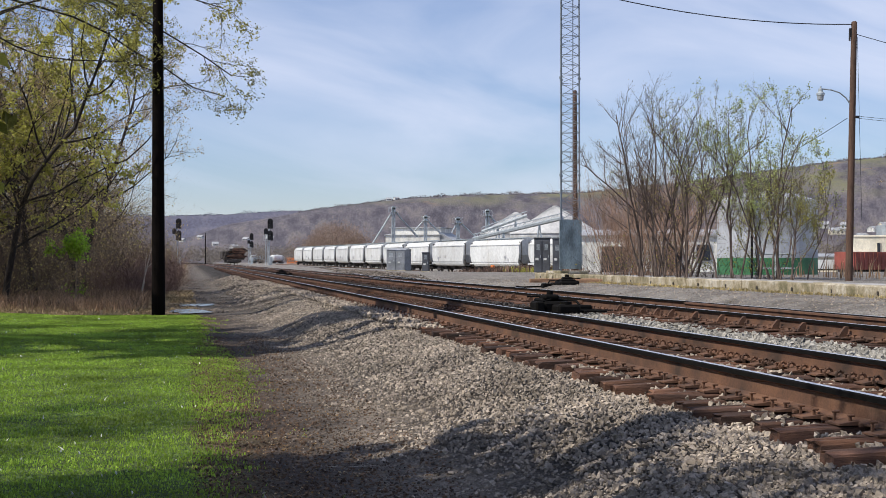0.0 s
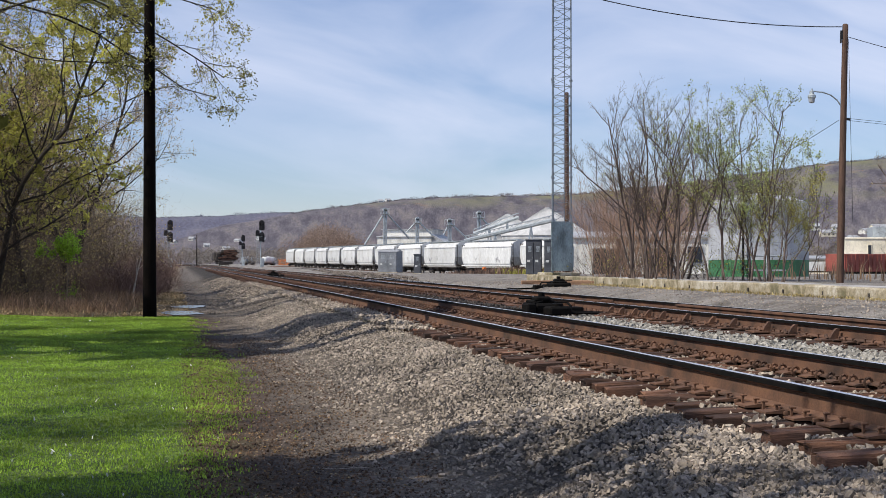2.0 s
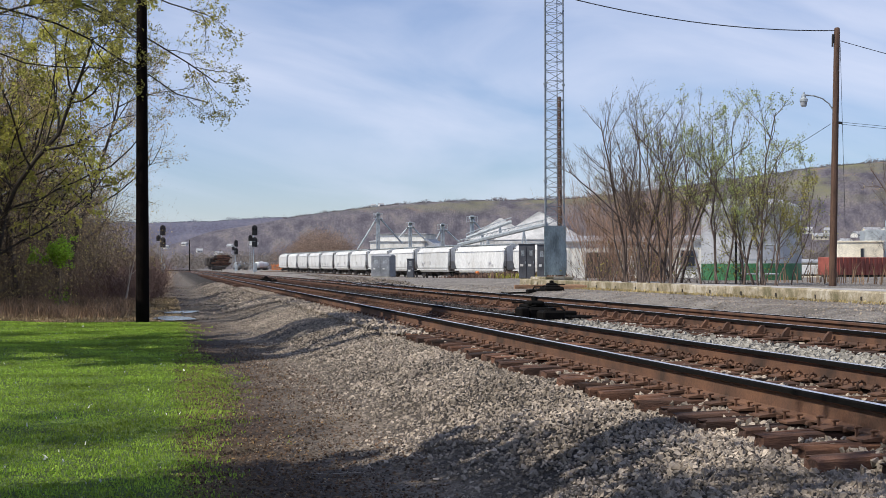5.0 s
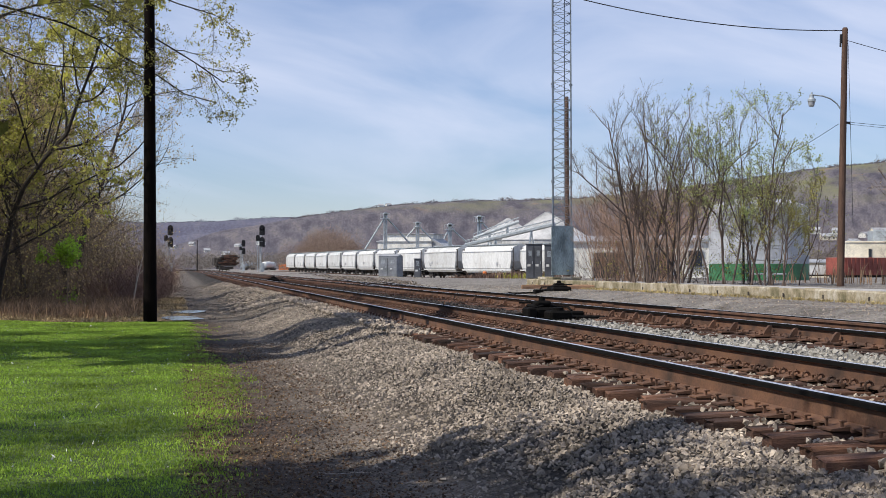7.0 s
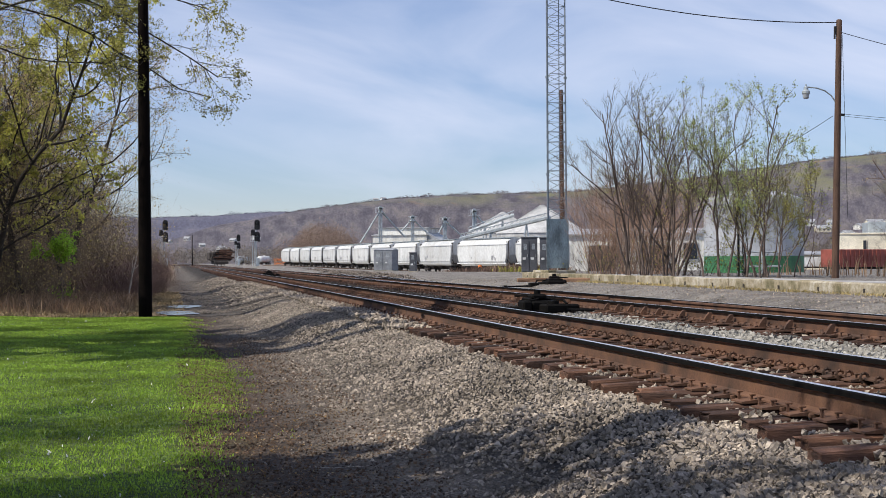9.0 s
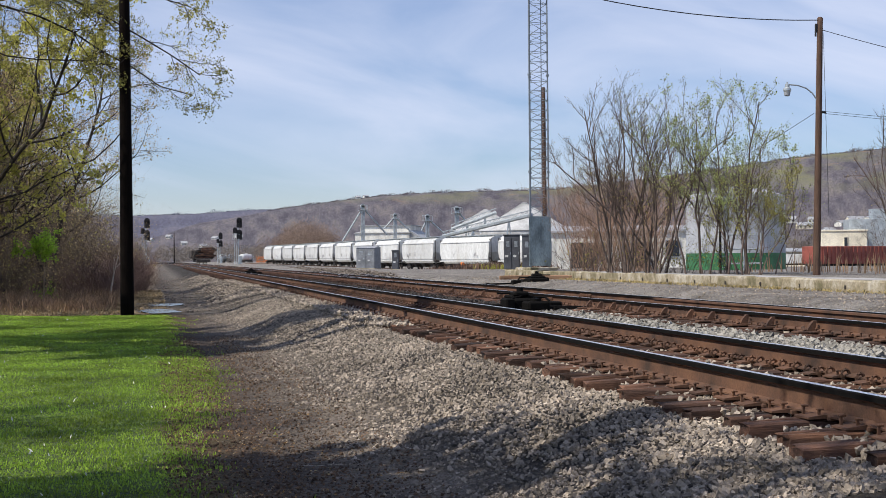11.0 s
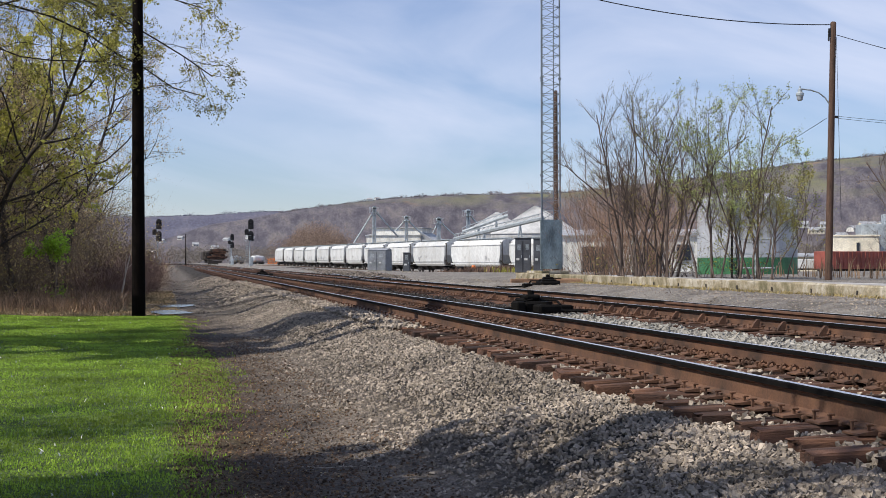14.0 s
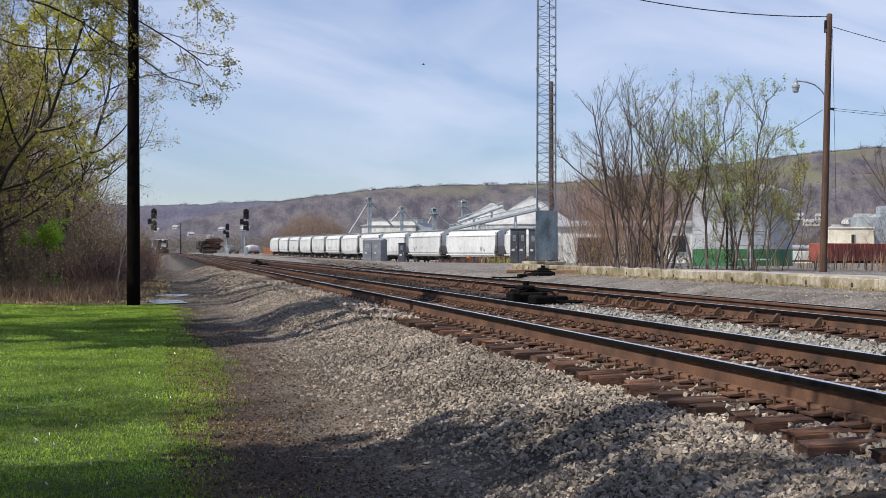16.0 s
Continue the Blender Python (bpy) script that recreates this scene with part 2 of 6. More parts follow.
THICKET = material("tan_thicket_bark", (0.33, 0.215, 0.15), 0.85, scale=1, fine=10, bump=0, amount=0.5)
LEAF_Y = leafy("young_yellow_leaf", (0.52, 0.5, 0.12), 0.3, 0.45)
LEAF_G = leafy("young_green_leaf", (0.34, 0.32, 0.075))
LEAF_S = leafy("pale_shrub_leaf", (0.4, 0.46, 0.16), 0.35, 0.5)
LEAF_B = leafy("bright_green_leaf", (0.32, 0.5, 0.06), 0.3, 0.45)
LEAF_O = leafy("olive_bud", (0.44, 0.35, 0.16))
GRASS = leafy("grass_blade", (0.285, 0.415, 0.058), 0.3, 0.4)
STRAW = leafy("dry_straw", (0.36, 0.27, 0.15), 0.4, 0.25)
def hill_surface():
    """Bare woods with olive clearings and a few tan ones towards the top."""
    m = material("wooded_hill", (0.108, 0.097, 0.111), 1.0, dark=(0.058, 0.052, 0.066), light=(0.15, 0.132, 0.13), scale=0.06, fine=0.5, bump=0.5, dist=3.0, amount=0.95, stretch=(1, 1, 0.8), around=1500)
    nt = m.node_tree
    p = nt.nodes["Principled BSDF"]
    woods = p.inputs["Base Color"].links[0].from_socket
    geo = nt.nodes.new("ShaderNodeNewGeometry")
    sep = nt.nodes.new("ShaderNodeSeparateXYZ")
    nt.links.new(geo.outputs["Position"], sep.inputs["Vector"])
    high = nt.nodes.new("ShaderNodeMapRange")
    high.inputs["From Min"].default_value, high.inputs["From Max"].default_value = 56, 78
    nt.links.new(sep.outputs["Z"], high.inputs["Value"])
    mp = nt.nodes.new("ShaderNodeMapping")
    mp.inputs["Scale"].default_value = (1, 1, 2.4)
    nt.links.new(round_the_valley(nt, 1500), mp.inputs["Vector"])
    out = woods
    for scale, lo, hi, colour in ((0.011, 0.46, 0.6, (0.15, 0.148, 0.08)), (0.023, 0.6, 0.68, (0.26, 0.17, 0.105))):
        n = nt.nodes.new("ShaderNodeTexNoise")
        n.inputs["Scale"].default_value, n.inputs["Detail"].default_value, n.inputs["Roughness"].default_value = scale, 7, 0.65
        nt.links.new(mp.outputs["Vector"], n.inputs["Vector"])
        r = nt.nodes.new("ShaderNodeMapRange")
        r.inputs["From Min"].default_value, r.inputs["From Max"].default_value = lo, hi
        nt.links.new(n.outputs["Fac"], r.inputs["Value"])
        k = nt.nodes.new("ShaderNodeMath")
        k.operation = "MULTIPLY"
        nt.links.new(r.outputs["Result"], k.inputs[0])
        nt.links.new(high.outputs["Result"], k.inputs[1])
        mix = nt.nodes.new("ShaderNodeMix")
        mix.data_type = "RGBA"
        mix.inputs[7].default_value = (*colour, 1)
        nt.links.new(k.outputs[0], mix.inputs["Factor"])
        nt.links.new(out, mix.inputs[6])
        out = mix.outputs[2]
    nt.links.new(out, p.inputs["Base Color"])
    return m


HILL = hill_surface()
# far woods: the blue haze of distance is mixed into the colour
HILL_FAR_HAZED = material("far_wooded_hill_hazed", (0.1, 0.1, 0.14), 1.0, dark=(0.08, 0.08, 0.12), light=(0.14, 0.13, 0.16), scale=0.02, fine=0.2, bump=0.4, dist=3.0, amount=0.8, around=2600)
WATER = material("puddle_water", (0.05, 0.045, 0.04), 0.14, 0.0, bump=0, spec=0.9, amount=0.2)


# ---- mesh helpers ----
class Shape:
    """Collects vertices and faces; several materials by face."""

    def __init__(self):
        self.v, self.f, self.m = [], [], []

    def add(self, verts, faces, mat=0, m=None):
        k = len(self.v)
        self.v += [tuple(m @ Vector(p)) for p in verts] if m else [tuple(p) for p in verts]
        self.f += [tuple(i + k for i in q) for q in faces]
        self.m += [mat] * len(faces)
        return self

    def box(self, c, s, b=0.0, mat=0, m=None):
        """A box with its centre at c and sizes s; b: its chamfer."""
        hx, hy, hz = s[0] / 2, s[1] / 2, s[2] / 2
        if b <= 0:
            v = [(c[0] + i * hx, c[1] + j * hy, c[2] + k * hz) for i in (-1, 1) for j in (-1, 1) for k in (-1, 1)]
            return self.add(v, [(0, 1, 3, 2), (4, 6, 7, 5), (0, 4, 5, 1), (2, 3, 7, 6), (0, 2, 6, 4), (1, 5, 7, 3)], mat, m)
        b = min(b, hx * 0.9, hy * 0.9, hz * 0.9)
        v, idx = [], {}
        for i in (-1, 1):
            for j in (-1, 1):
                for k in (-1, 1):
                    for a in range(3):
                        idx[i, j, k, a] = len(v)
                        v.append((c[0] + i * (hx - b * (a != 0)), c[1] + j * (hy - b * (a != 1)), c[2] + k * (hz - b * (a != 2))))
        f = []
        for i in (-1, 1):
            f.append([idx[i, j, k, 0] for j, k in ((-1, -1), (i, -i), (1, 1), (-i, i))])
            f.append([idx[j, i, k, 1] for j, k in ((-1, -1), (-i, i), (1, 1), (i, -i))])
            f.append([idx[j, k, i, 2] for j, k in ((-1, -1), (i, -i), (1, 1), (-i, i))])
            for j in (-1, 1):
                f.append([idx[i, j, -1, 0], idx[i, j, 1, 0], idx[i, j, 1, 1], idx[i, j, -1, 1]][::i * j])
                f.append([idx[i, -1, j, 0], idx[i, -1, j, 2], idx[i, 1, j, 2], idx[i, 1, j, 0]][::i * j])
                f.append([idx[-1, i, j, 1], idx[1, i, j, 1], idx[1, i, j, 2], idx[-1, i, j, 2]][::i * j])
                for k in (-1, 1):
                    f.append([idx[i, j, k, a] for a in range(3)][::i * j * k])
        return self.add(v, f, mat, m)

    def rod(self, p, q, r, r2=None, n=8, mat=0, caps=True, m=None):
        """A round bar from p to q."""
        p, q = Vector(p), Vector(q)
        r2 = r if r2 is None else r2
        w = (q - p).normalized()
        u = w.orthogonal().normalized()
        t = w.cross(u)
        v = []
        for c, rad in ((p, r), (q, r2)):
            for i in range(n):
                a = 2 * math.pi * i / n
                v.append(c + (u * math.cos(a) + t * math.sin(a)) * rad)
        f = [(i, (i + 1) % n, n + (i + 1) % n, n + i) for i in range(n)]
        if caps:
            f += [tuple(range(n))[::-1], tuple(range(n, 2 * n))]
        return self.add(v, f, mat, m)

    def lathe(self, c, prof, n=24, mat=0):
        """A turned form about the upright axis through c: prof is (radius, height) from the bottom up."""
        v = [(c[0] + r * math.cos(2 * math.pi * i / n), c[1] + r * math.sin(2 * math.pi * i / n), c[2] + z) for r, z in prof for i in range(n)]
        f = [(k * n + i, k * n + (i + 1) % n, (k + 1) * n + (i + 1) % n, (k + 1) * n + i) for k in range(len(prof) - 1) for i in range(n)]
        f += [tuple(range(n))[::-1], tuple(range((len(prof) - 1) * n, len(prof) * n))]
        return self.add(v, f, mat)

    def sweep(self, outline, stations, mat=0, caps=True):
        """An outline (x, z) set up at stations (x, y, z, heading)."""
        n = len(outline)
        v = []
        for x, y, z, h in stations:
            v += [(x + a * math.cos(h), y + a * math.sin(h), z + b) for a, b in outline]
        f = [(k * n + i, k * n + (i + 1) % n, (k + 1) * n + (i + 1) % n, (k + 1) * n + i) for k in range(len(stations) - 1) for i in range(n)]
        if caps:
            f += [tuple(range(n))[::-1], tuple(range((len(stations) - 1) * n, len(stations) * n))]
        return self.add(v, f, mat)

    def mesh(self, name, mats, smooth=False):
        me = bpy.data.meshes.new(name)
        me.from_pydata(self.v, [], self.f)
        for mt in mats if isinstance(mats, (list, tuple)) else [mats]:
            me.materials.append(mt)
        if len(me.materials) > 1:
            me.polygons.foreach_set("material_index", self.m)
        bm = bmesh.new()
        bm.from_mesh(me)
        bmesh.ops.recalc_face_normals(bm, faces=bm.faces)
        bm.to_mesh(me)
        bm.free()
        if smooth:
            me.shade_smooth()
        return me


def part(name, shape, mats, parent=None, label="", m=None, smooth=False):
    """One mesh object under a thing or a part."""
    me = shape if isinstance(shape, bpy.types.Mesh) else shape.mesh(name, mats, smooth)
    ob = new(name, me)
    if parent:
        ob.parent = parent
    if m:
        ob.matrix_basis = m
    return tagged(ob, label)


def thing(name, m, label, category, group="", kind=""):
    ob = new(name)
    ob.empty_display_size = 0.2
    ob.matrix_basis = m
    return tagged(ob, label, category, group, kind)


def big_mesh(name, verts, faces, mat, smooth=False):
    """A large mesh out of arrays; all faces have the same number of corners."""
    me = bpy.data.meshes.new(name)
    verts, faces = np.asarray(verts, np.float32), np.asarray(faces, np.int32)
    k = faces.shape[1]
    me.vertices.add(len(verts))
    me.vertices.foreach_set("co", verts.ravel())
    me.loops.add(faces.size)
    me.loops.foreach_set("vertex_index", faces.ravel())
    me.polygons.add(len(faces))
    me.polygons.foreach_set("loop_start", np.arange(0, faces.size, k, dtype=np.int32))
    me.polygons.foreach_set("loop_total", np.full(len(faces), k, np.int32))
    me.update(calc_edges=True)
    if not smooth:
        me.polygons.foreach_set("use_smooth", np.zeros(len(faces), bool))
    else:
        me.shade_smooth()
    me.materials.append(mat)
    return me


def sm(a, b, x):
    t = np.clip((x - a) / (b - a), 0, 1)
    return t * t * (3 - 2 * t)


def wave(x, y, s, seed):
    """Smooth unevenness, about -1 to 1, with features of size s."""
    r = np.random.RandomState(seed)
    out = 0
    for k in range(6):
        a, p, w = r.uniform(0, 6.28), r.uniform(0, 6.28), r.uniform(0.7, 1.9)
        out = out + np.sin((x * np.cos(a) + y * np.sin(a)) * w * 6.28 / s + p) * r.uniform(0.15, 0.35)
    return out


# ---- the line of the tracks: straight, then a wide curve to the left ----
RAIL_TOP = 0.734
CURVE_Y, CURVE_R = 380.0, 680.0
TRACK_1, TRACK_2 = 4.86, 9.30
GAUGE = 1.505


def along(s, off):
    """Point and heading (0: along y) at s metres of line, off metres to the right of the camera's foot."""
    if s < CURVE_Y:
        return off, s, 0.0
    a = (s - CURVE_Y) / CURVE_R
    r = CURVE_R + off
    return r * math.cos(a) - CURVE_R, CURVE_Y + r * math.sin(a), a


def hopper_track(y):
    """x of the siding under the hopper cars."""
    y = np.asarray(y, float)
    return np.where(y < 176, 42.85 - 0.305 * (y - 176), 38.03 - 0.047 * (y - 176) + 4.82 * np.exp(-np.maximum(y - 176, 0) / 18.7))


def ground_z(x, y):
    x, y = np.asarray(x, float), np.asarray(y, float)
    curve = np.where(y > CURVE_Y, -(y - CURVE_Y) ** 2 / (2 * CURVE_R), 0)
    u = x - np.clip(curve, -260, 0)
    bank = 0.435 * sm(1.5, 3.5, u + 0.25 * wave(x, y, 5, 3))
    shoulder = 0.03 * wave(x, y, 3.1, 5) * sm(0, 2, u) * (1 - sm(3, 3.6, u))
    rut = -0.04 * np.exp(-((u - 0.9 - 0.1 * wave(y, y, 9, 8)) / 0.25) ** 2) * sm(12, 22, y)
    right = 0.31 * sm(10.9, 12.4, u) + 0.12 * sm(15.5, 17.0, x) * (1 - sm(62, 90, y))
    fall = -0.3 * sm(70, 170, y) * sm(12, 20, u) - 0.75 * sm(120, 180, y) * sm(25, 34, u) * (1 - sm(190, 390, y))
    pool = 1 - np.exp(-(x / 1.1) ** 2 - ((y - 44.3) / 3.2) ** 2) - np.exp(-((x - 0.35) / 1.1) ** 2 - ((y - 51) / 3.2) ** 2)
    left = 0.10 * wave(x, y, 7, 11) * sm(0.5, 4, -x) + 0.25 * sm(3, 14, -x)
    return bank + right + fall + (shoulder + rut + left * (1 - sm(150, 260, y))) * np.clip(pool, 0, 1)


def spaced(a, b, first, grow):
    out, step = [a], first
    while out[-1] < b:
        out.append(out[-1] + step)
        step *= grow
    return out


def ground():
    xs = np.array([-v for v in spaced(3.0, 3500, 0.5, 1.13)][::-1] + list(np.arange(-2.75, 19.1, 0.25)) + spaced(19.3, 3500, 0.5, 1.13))
    ys = np.array([-v for v in spaced(2, 3000, 1.0, 1.2)][::-1] + list(np.arange(-1, 50, 0.35)) + spaced(50.2, 4200, 0.5, 1.03))
    X, Y = np.meshgrid(xs, ys)
    Z = ground_z(X, Y)
    n, k = len(xs), len(ys)
    i = np.arange(k - 1)[:, None] * n + np.arange(n - 1)[None]
    faces = np.stack([i, i + 1, i + n + 1, i + n], -1).reshape(-1, 4)
    me = big_mesh("ground", np.stack([X, Y, Z], -1).reshape(-1, 3), faces, GROUND, True)
    tagged(new("ground", me), "uneven dirt track, lawn, leaf litter and gravel yard", "ground", kind="structure")


ground()


# ---- hills ----
def ridge(name, dist, depth, tops, mat, seed, label):
    """A wooded ridge: tops are (bearing in degrees to the right of the track, height in metres)."""
    bs = np.linspace(tops[0][0], tops[-1][0], 240)
    hs = np.interp(bs, [t[0] for t in tops], [t[1] for t in tops])
    rows = 26
    P = []
    for j in range(rows):
        u = j / (rows - 1)
        d = dist + depth * u
        x, y = np.sin(np.radians(bs)) * d, np.cos(np.radians(bs)) * d
        z = hs * (d / (dist + depth)) * sm(0, 1, u ** 0.8) + wave(x, y, 260, seed) * 0.05 * hs * np.sin(u * 3.1) - 3 * (1 - u)
        P.append(np.stack([x, y, z], -1))
    P.append(np.stack([P[-1][:, 0] * 1.4, P[-1][:, 1] * 1.4, P[-1][:, 2] * 0 - 5], -1))
    P = np.array(P)
    k, n = P.shape[:2]
    i = np.arange(k - 1)[:, None] * n + np.arange(n - 1)[None]
    me = big_mesh(name, P.reshape(-1, 3), np.stack([i, i + 1, i + n + 1, i + n], -1).reshape(-1, 4), mat, True)
    tagged(new(name, me), label, "hill", kind="structure")
    return P


NEAR_RIDGE = ridge("hillside", 900, 900, [(-60, 14), (-8, 14), (-3, 14), (0.0, 30), (1.5, 47), (3.0, 54), (4.2, 61.5), (5.8, 69), (8.6, 80), (10.4, 83), (12.6, 85), (15.7, 86), (20, 100), (25, 121), (27.5, 127), (34, 140), (60, 110)], HILL, 4, "bare wooded hillside in early spring, brown and purple")
FAR_RIDGE = ridge("far_hillside", 2300, 900, [(-60, 90), (-10, 96), (-1, 99), (1.5, 103), (4.2, 113), (7, 105), (15, 80), (60, 60)], HILL_FAR_HAZED, 9, "distant wooded hillside tinted blue-grey for haze")


# ---- tracks ----
RAIL_PROFILE = [(-0.07, -0.18), (0.07, -0.18), (0.07, -0.168), (0.012, -0.148), (0.009, -0.05), (0.037, -0.038), (0.037, -0.006), (0.03, -0.001),
                (-0.03, -0.001), (-0.037, -0.006), (-0.037, -0.038), (-0.009, -0.05), (-0.012, -0.148), (-0.07, -0.168)]
HEAD_PROFILE = [(-0.0385, -0.037), (0.0385, -0.037), (0.0385, -0.006), (0.031, 0.001), (0.026, 0.0022), (-0.01, 0.0024), (-0.026, 0.0022), (-0.032, 0.001), (-0.0385, -0.006)]


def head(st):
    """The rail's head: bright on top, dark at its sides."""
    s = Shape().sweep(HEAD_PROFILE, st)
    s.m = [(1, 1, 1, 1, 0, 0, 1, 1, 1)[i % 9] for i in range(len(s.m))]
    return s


def stations(off, s0, s1, step, z=RAIL_TOP):
    out, s = [], s0
    while s < s1:
        x, y, h = along(s, off)
        out.append((x, y, z, h))
        s += step
    x, y, h = along(s1, off)
    return out + [(x, y, z, h)]


def tie_mesh(seed):
    r = random.Random(seed)
    s = Shape()
    L, W = 2.6 + r.uniform(-0.12, 0.12), 0.185 + r.uniform(-0.025, 0.02)
    n = 9
    ring = [(-1, -0.18), (1, -0.18), (1.0, -0.02), (0.86, 0.0), (0.25, -0.004), (0.18, -0.014), (0.1, -0.003), (-0.86, 0.0), (-1.0, -0.02)]
    k = len(ring)
    v = []
    for i in range(n):
        x = (i / (n - 1) - 0.5) * L
        end = i in (0, n - 1)
        for a, z in ring:
            v.append((x + (r.uniform(-0.03, 0.03) if end else 0), a * W / 2 * (0.95 if end else 1) + r.uniform(-0.009, 0.009), z + r.uniform(-0.009, 0.004) - (0.012 if end else 0)))
    f = [(i * k + j, i * k + (j + 1) % k, (i + 1) * k + (j + 1) % k, (i + 1) * k + j) for i in range(n - 1) for j in range(k)] + [tuple(range(k)), tuple(range((n - 1) * k, n * k))]
    return s.add(v, f).mesh("tie", TIE)


def plate_mesh():
    """Tie plate: field side at -x, gauge side at +x; sloping shoulders, cut spikes, and a hooked rail anchor at each side of the tie."""
    s = Shape()
    ring = [(-0.2, 0.0), (-0.2, 0.012), (-0.085, 0.026), (0.085, 0.026), (0.17, 0.012), (0.17, 0.0)]
    v = [(x, y, z) for y in (-0.095, 0.095) for x, z in ring]
    s.add(v, [(k, (k + 1) % 6, 6 + (k + 1) % 6, 6 + k) for k in range(6)] + [tuple(range(6))[::-1], tuple(range(6, 12))])
    for x, y, h in ((-0.105, -0.05, 0.05), (-0.155, 0.055, 0.065), (0.1, 0.045, 0.05)):
        s.rod((x, y, 0.005), (x, y, h), 0.011, n=4)
        s.box((x + (0.008 if x < 0 else -0.008), y, h + 0.007), (0.042, 0.032, 0.014), 0.004)
    for y in (-0.135, 0.135):
        loop = [(0.075 + 0.035 * math.cos(a), y, 0.03 + 0.042 * math.sin(a)) for a in [radians(q) for q in range(-70, 215, 40)]]
        for a, b in zip(loop, loop[1:]):
            s.rod(a, b, 0.013, n=5, caps=False)
        s.box((-0.06, y, 0.006), (0.06, 0.03, 0.03), 0.006)
    return s.mesh("tie_plate", RUST)


TIES = [tie_mesh(k) for k in range(9)]
PLATE = plate_mesh()


def track(name, centre, s0, s1, near, label, seed, tie_step=0.462):
    """Two rails on wooden ties; the ties of the near stretch are pieces, the rest one mesh."""
    r = random.Random(seed)
    t = thing(name, pose(0, 0, 0), label, "railway track", "tracks", "structure")
    for i in (-1, 1):
        off = centre + i * GAUGE / 2
        st = stations(off, s0, s1, 9.5)
        rail = part("rail", Shape().sweep(RAIL_PROFILE, st), RUST, t, "rusty steel rail")
        part("rail_head", head(st), [RAILHEAD, BLACK_IRON], rail, "worn bright running surface over a dark head")
    far = Shape()
    s = s0
    while s < s1:
        x, y, h = along(s + r.uniform(-0.05, 0.05), centre + r.uniform(-0.09, 0.09))
        m = pose(x, y, RAIL_TOP - 0.2 + r.uniform(-0.008, 0.003), r.uniform(-1, 1), r.uniform(-0.4, 0.4), math.degrees(h) + r.uniform(-2.6, 2.6))
        if near[0] <= s <= near[1]:
            tie = part("tie", r.choice(TIES), None, t, m=m)
            for i in (-1, 1):
                part("tie_plate", PLATE, None, tie, m=pose(i * GAUGE / 2 + (centre - x), 0, 0.004, 0, 0, 180 if i > 0 else 0))
        elif s < 200:
            far.box((0, 0, -0.09), (2.6, 0.22, 0.18), 0, 0, m)
            for i in (-1, 1):
                far.box((i * GAUGE / 2, 0, 0.03), (0.3, 0.16, 0.06), 0, 1, m)
        s += tie_step
    if far.v:
        ob = part("far_ties", far, [TIE, RUST], t)
        tagged(ob, kind="stuff")
    return t


track("railway_track", TRACK_1, -12, 900, (6, 62), "main track with rusty rails on weathered wooden ties", 1)
track("railway_track", TRACK_2, -12, 900, (10, 45), "second track with rusty rails and wooden ties", 2)


def siding_z(y):
    return -0.1 + 0.7 * min(max((y - 180) / 200, 0), 1)


# siding: hopper cars stand on it
def siding():
    t = thing("siding_track", pose(0, 0, 0), "siding track with dull rusty rails in low weeds", "railway track", "tracks", "structure")
    for i in (-1, 1):
        st = []
        for y in range(150, 430, 6):
            x = float(hopper_track(y))
            st.append((x + i * GAUGE / 2, y, siding_z(y), 0.1))
        part("rail", Shape().sweep(RAIL_PROFILE, st), RUST, t, "rusty steel rail")


siding()


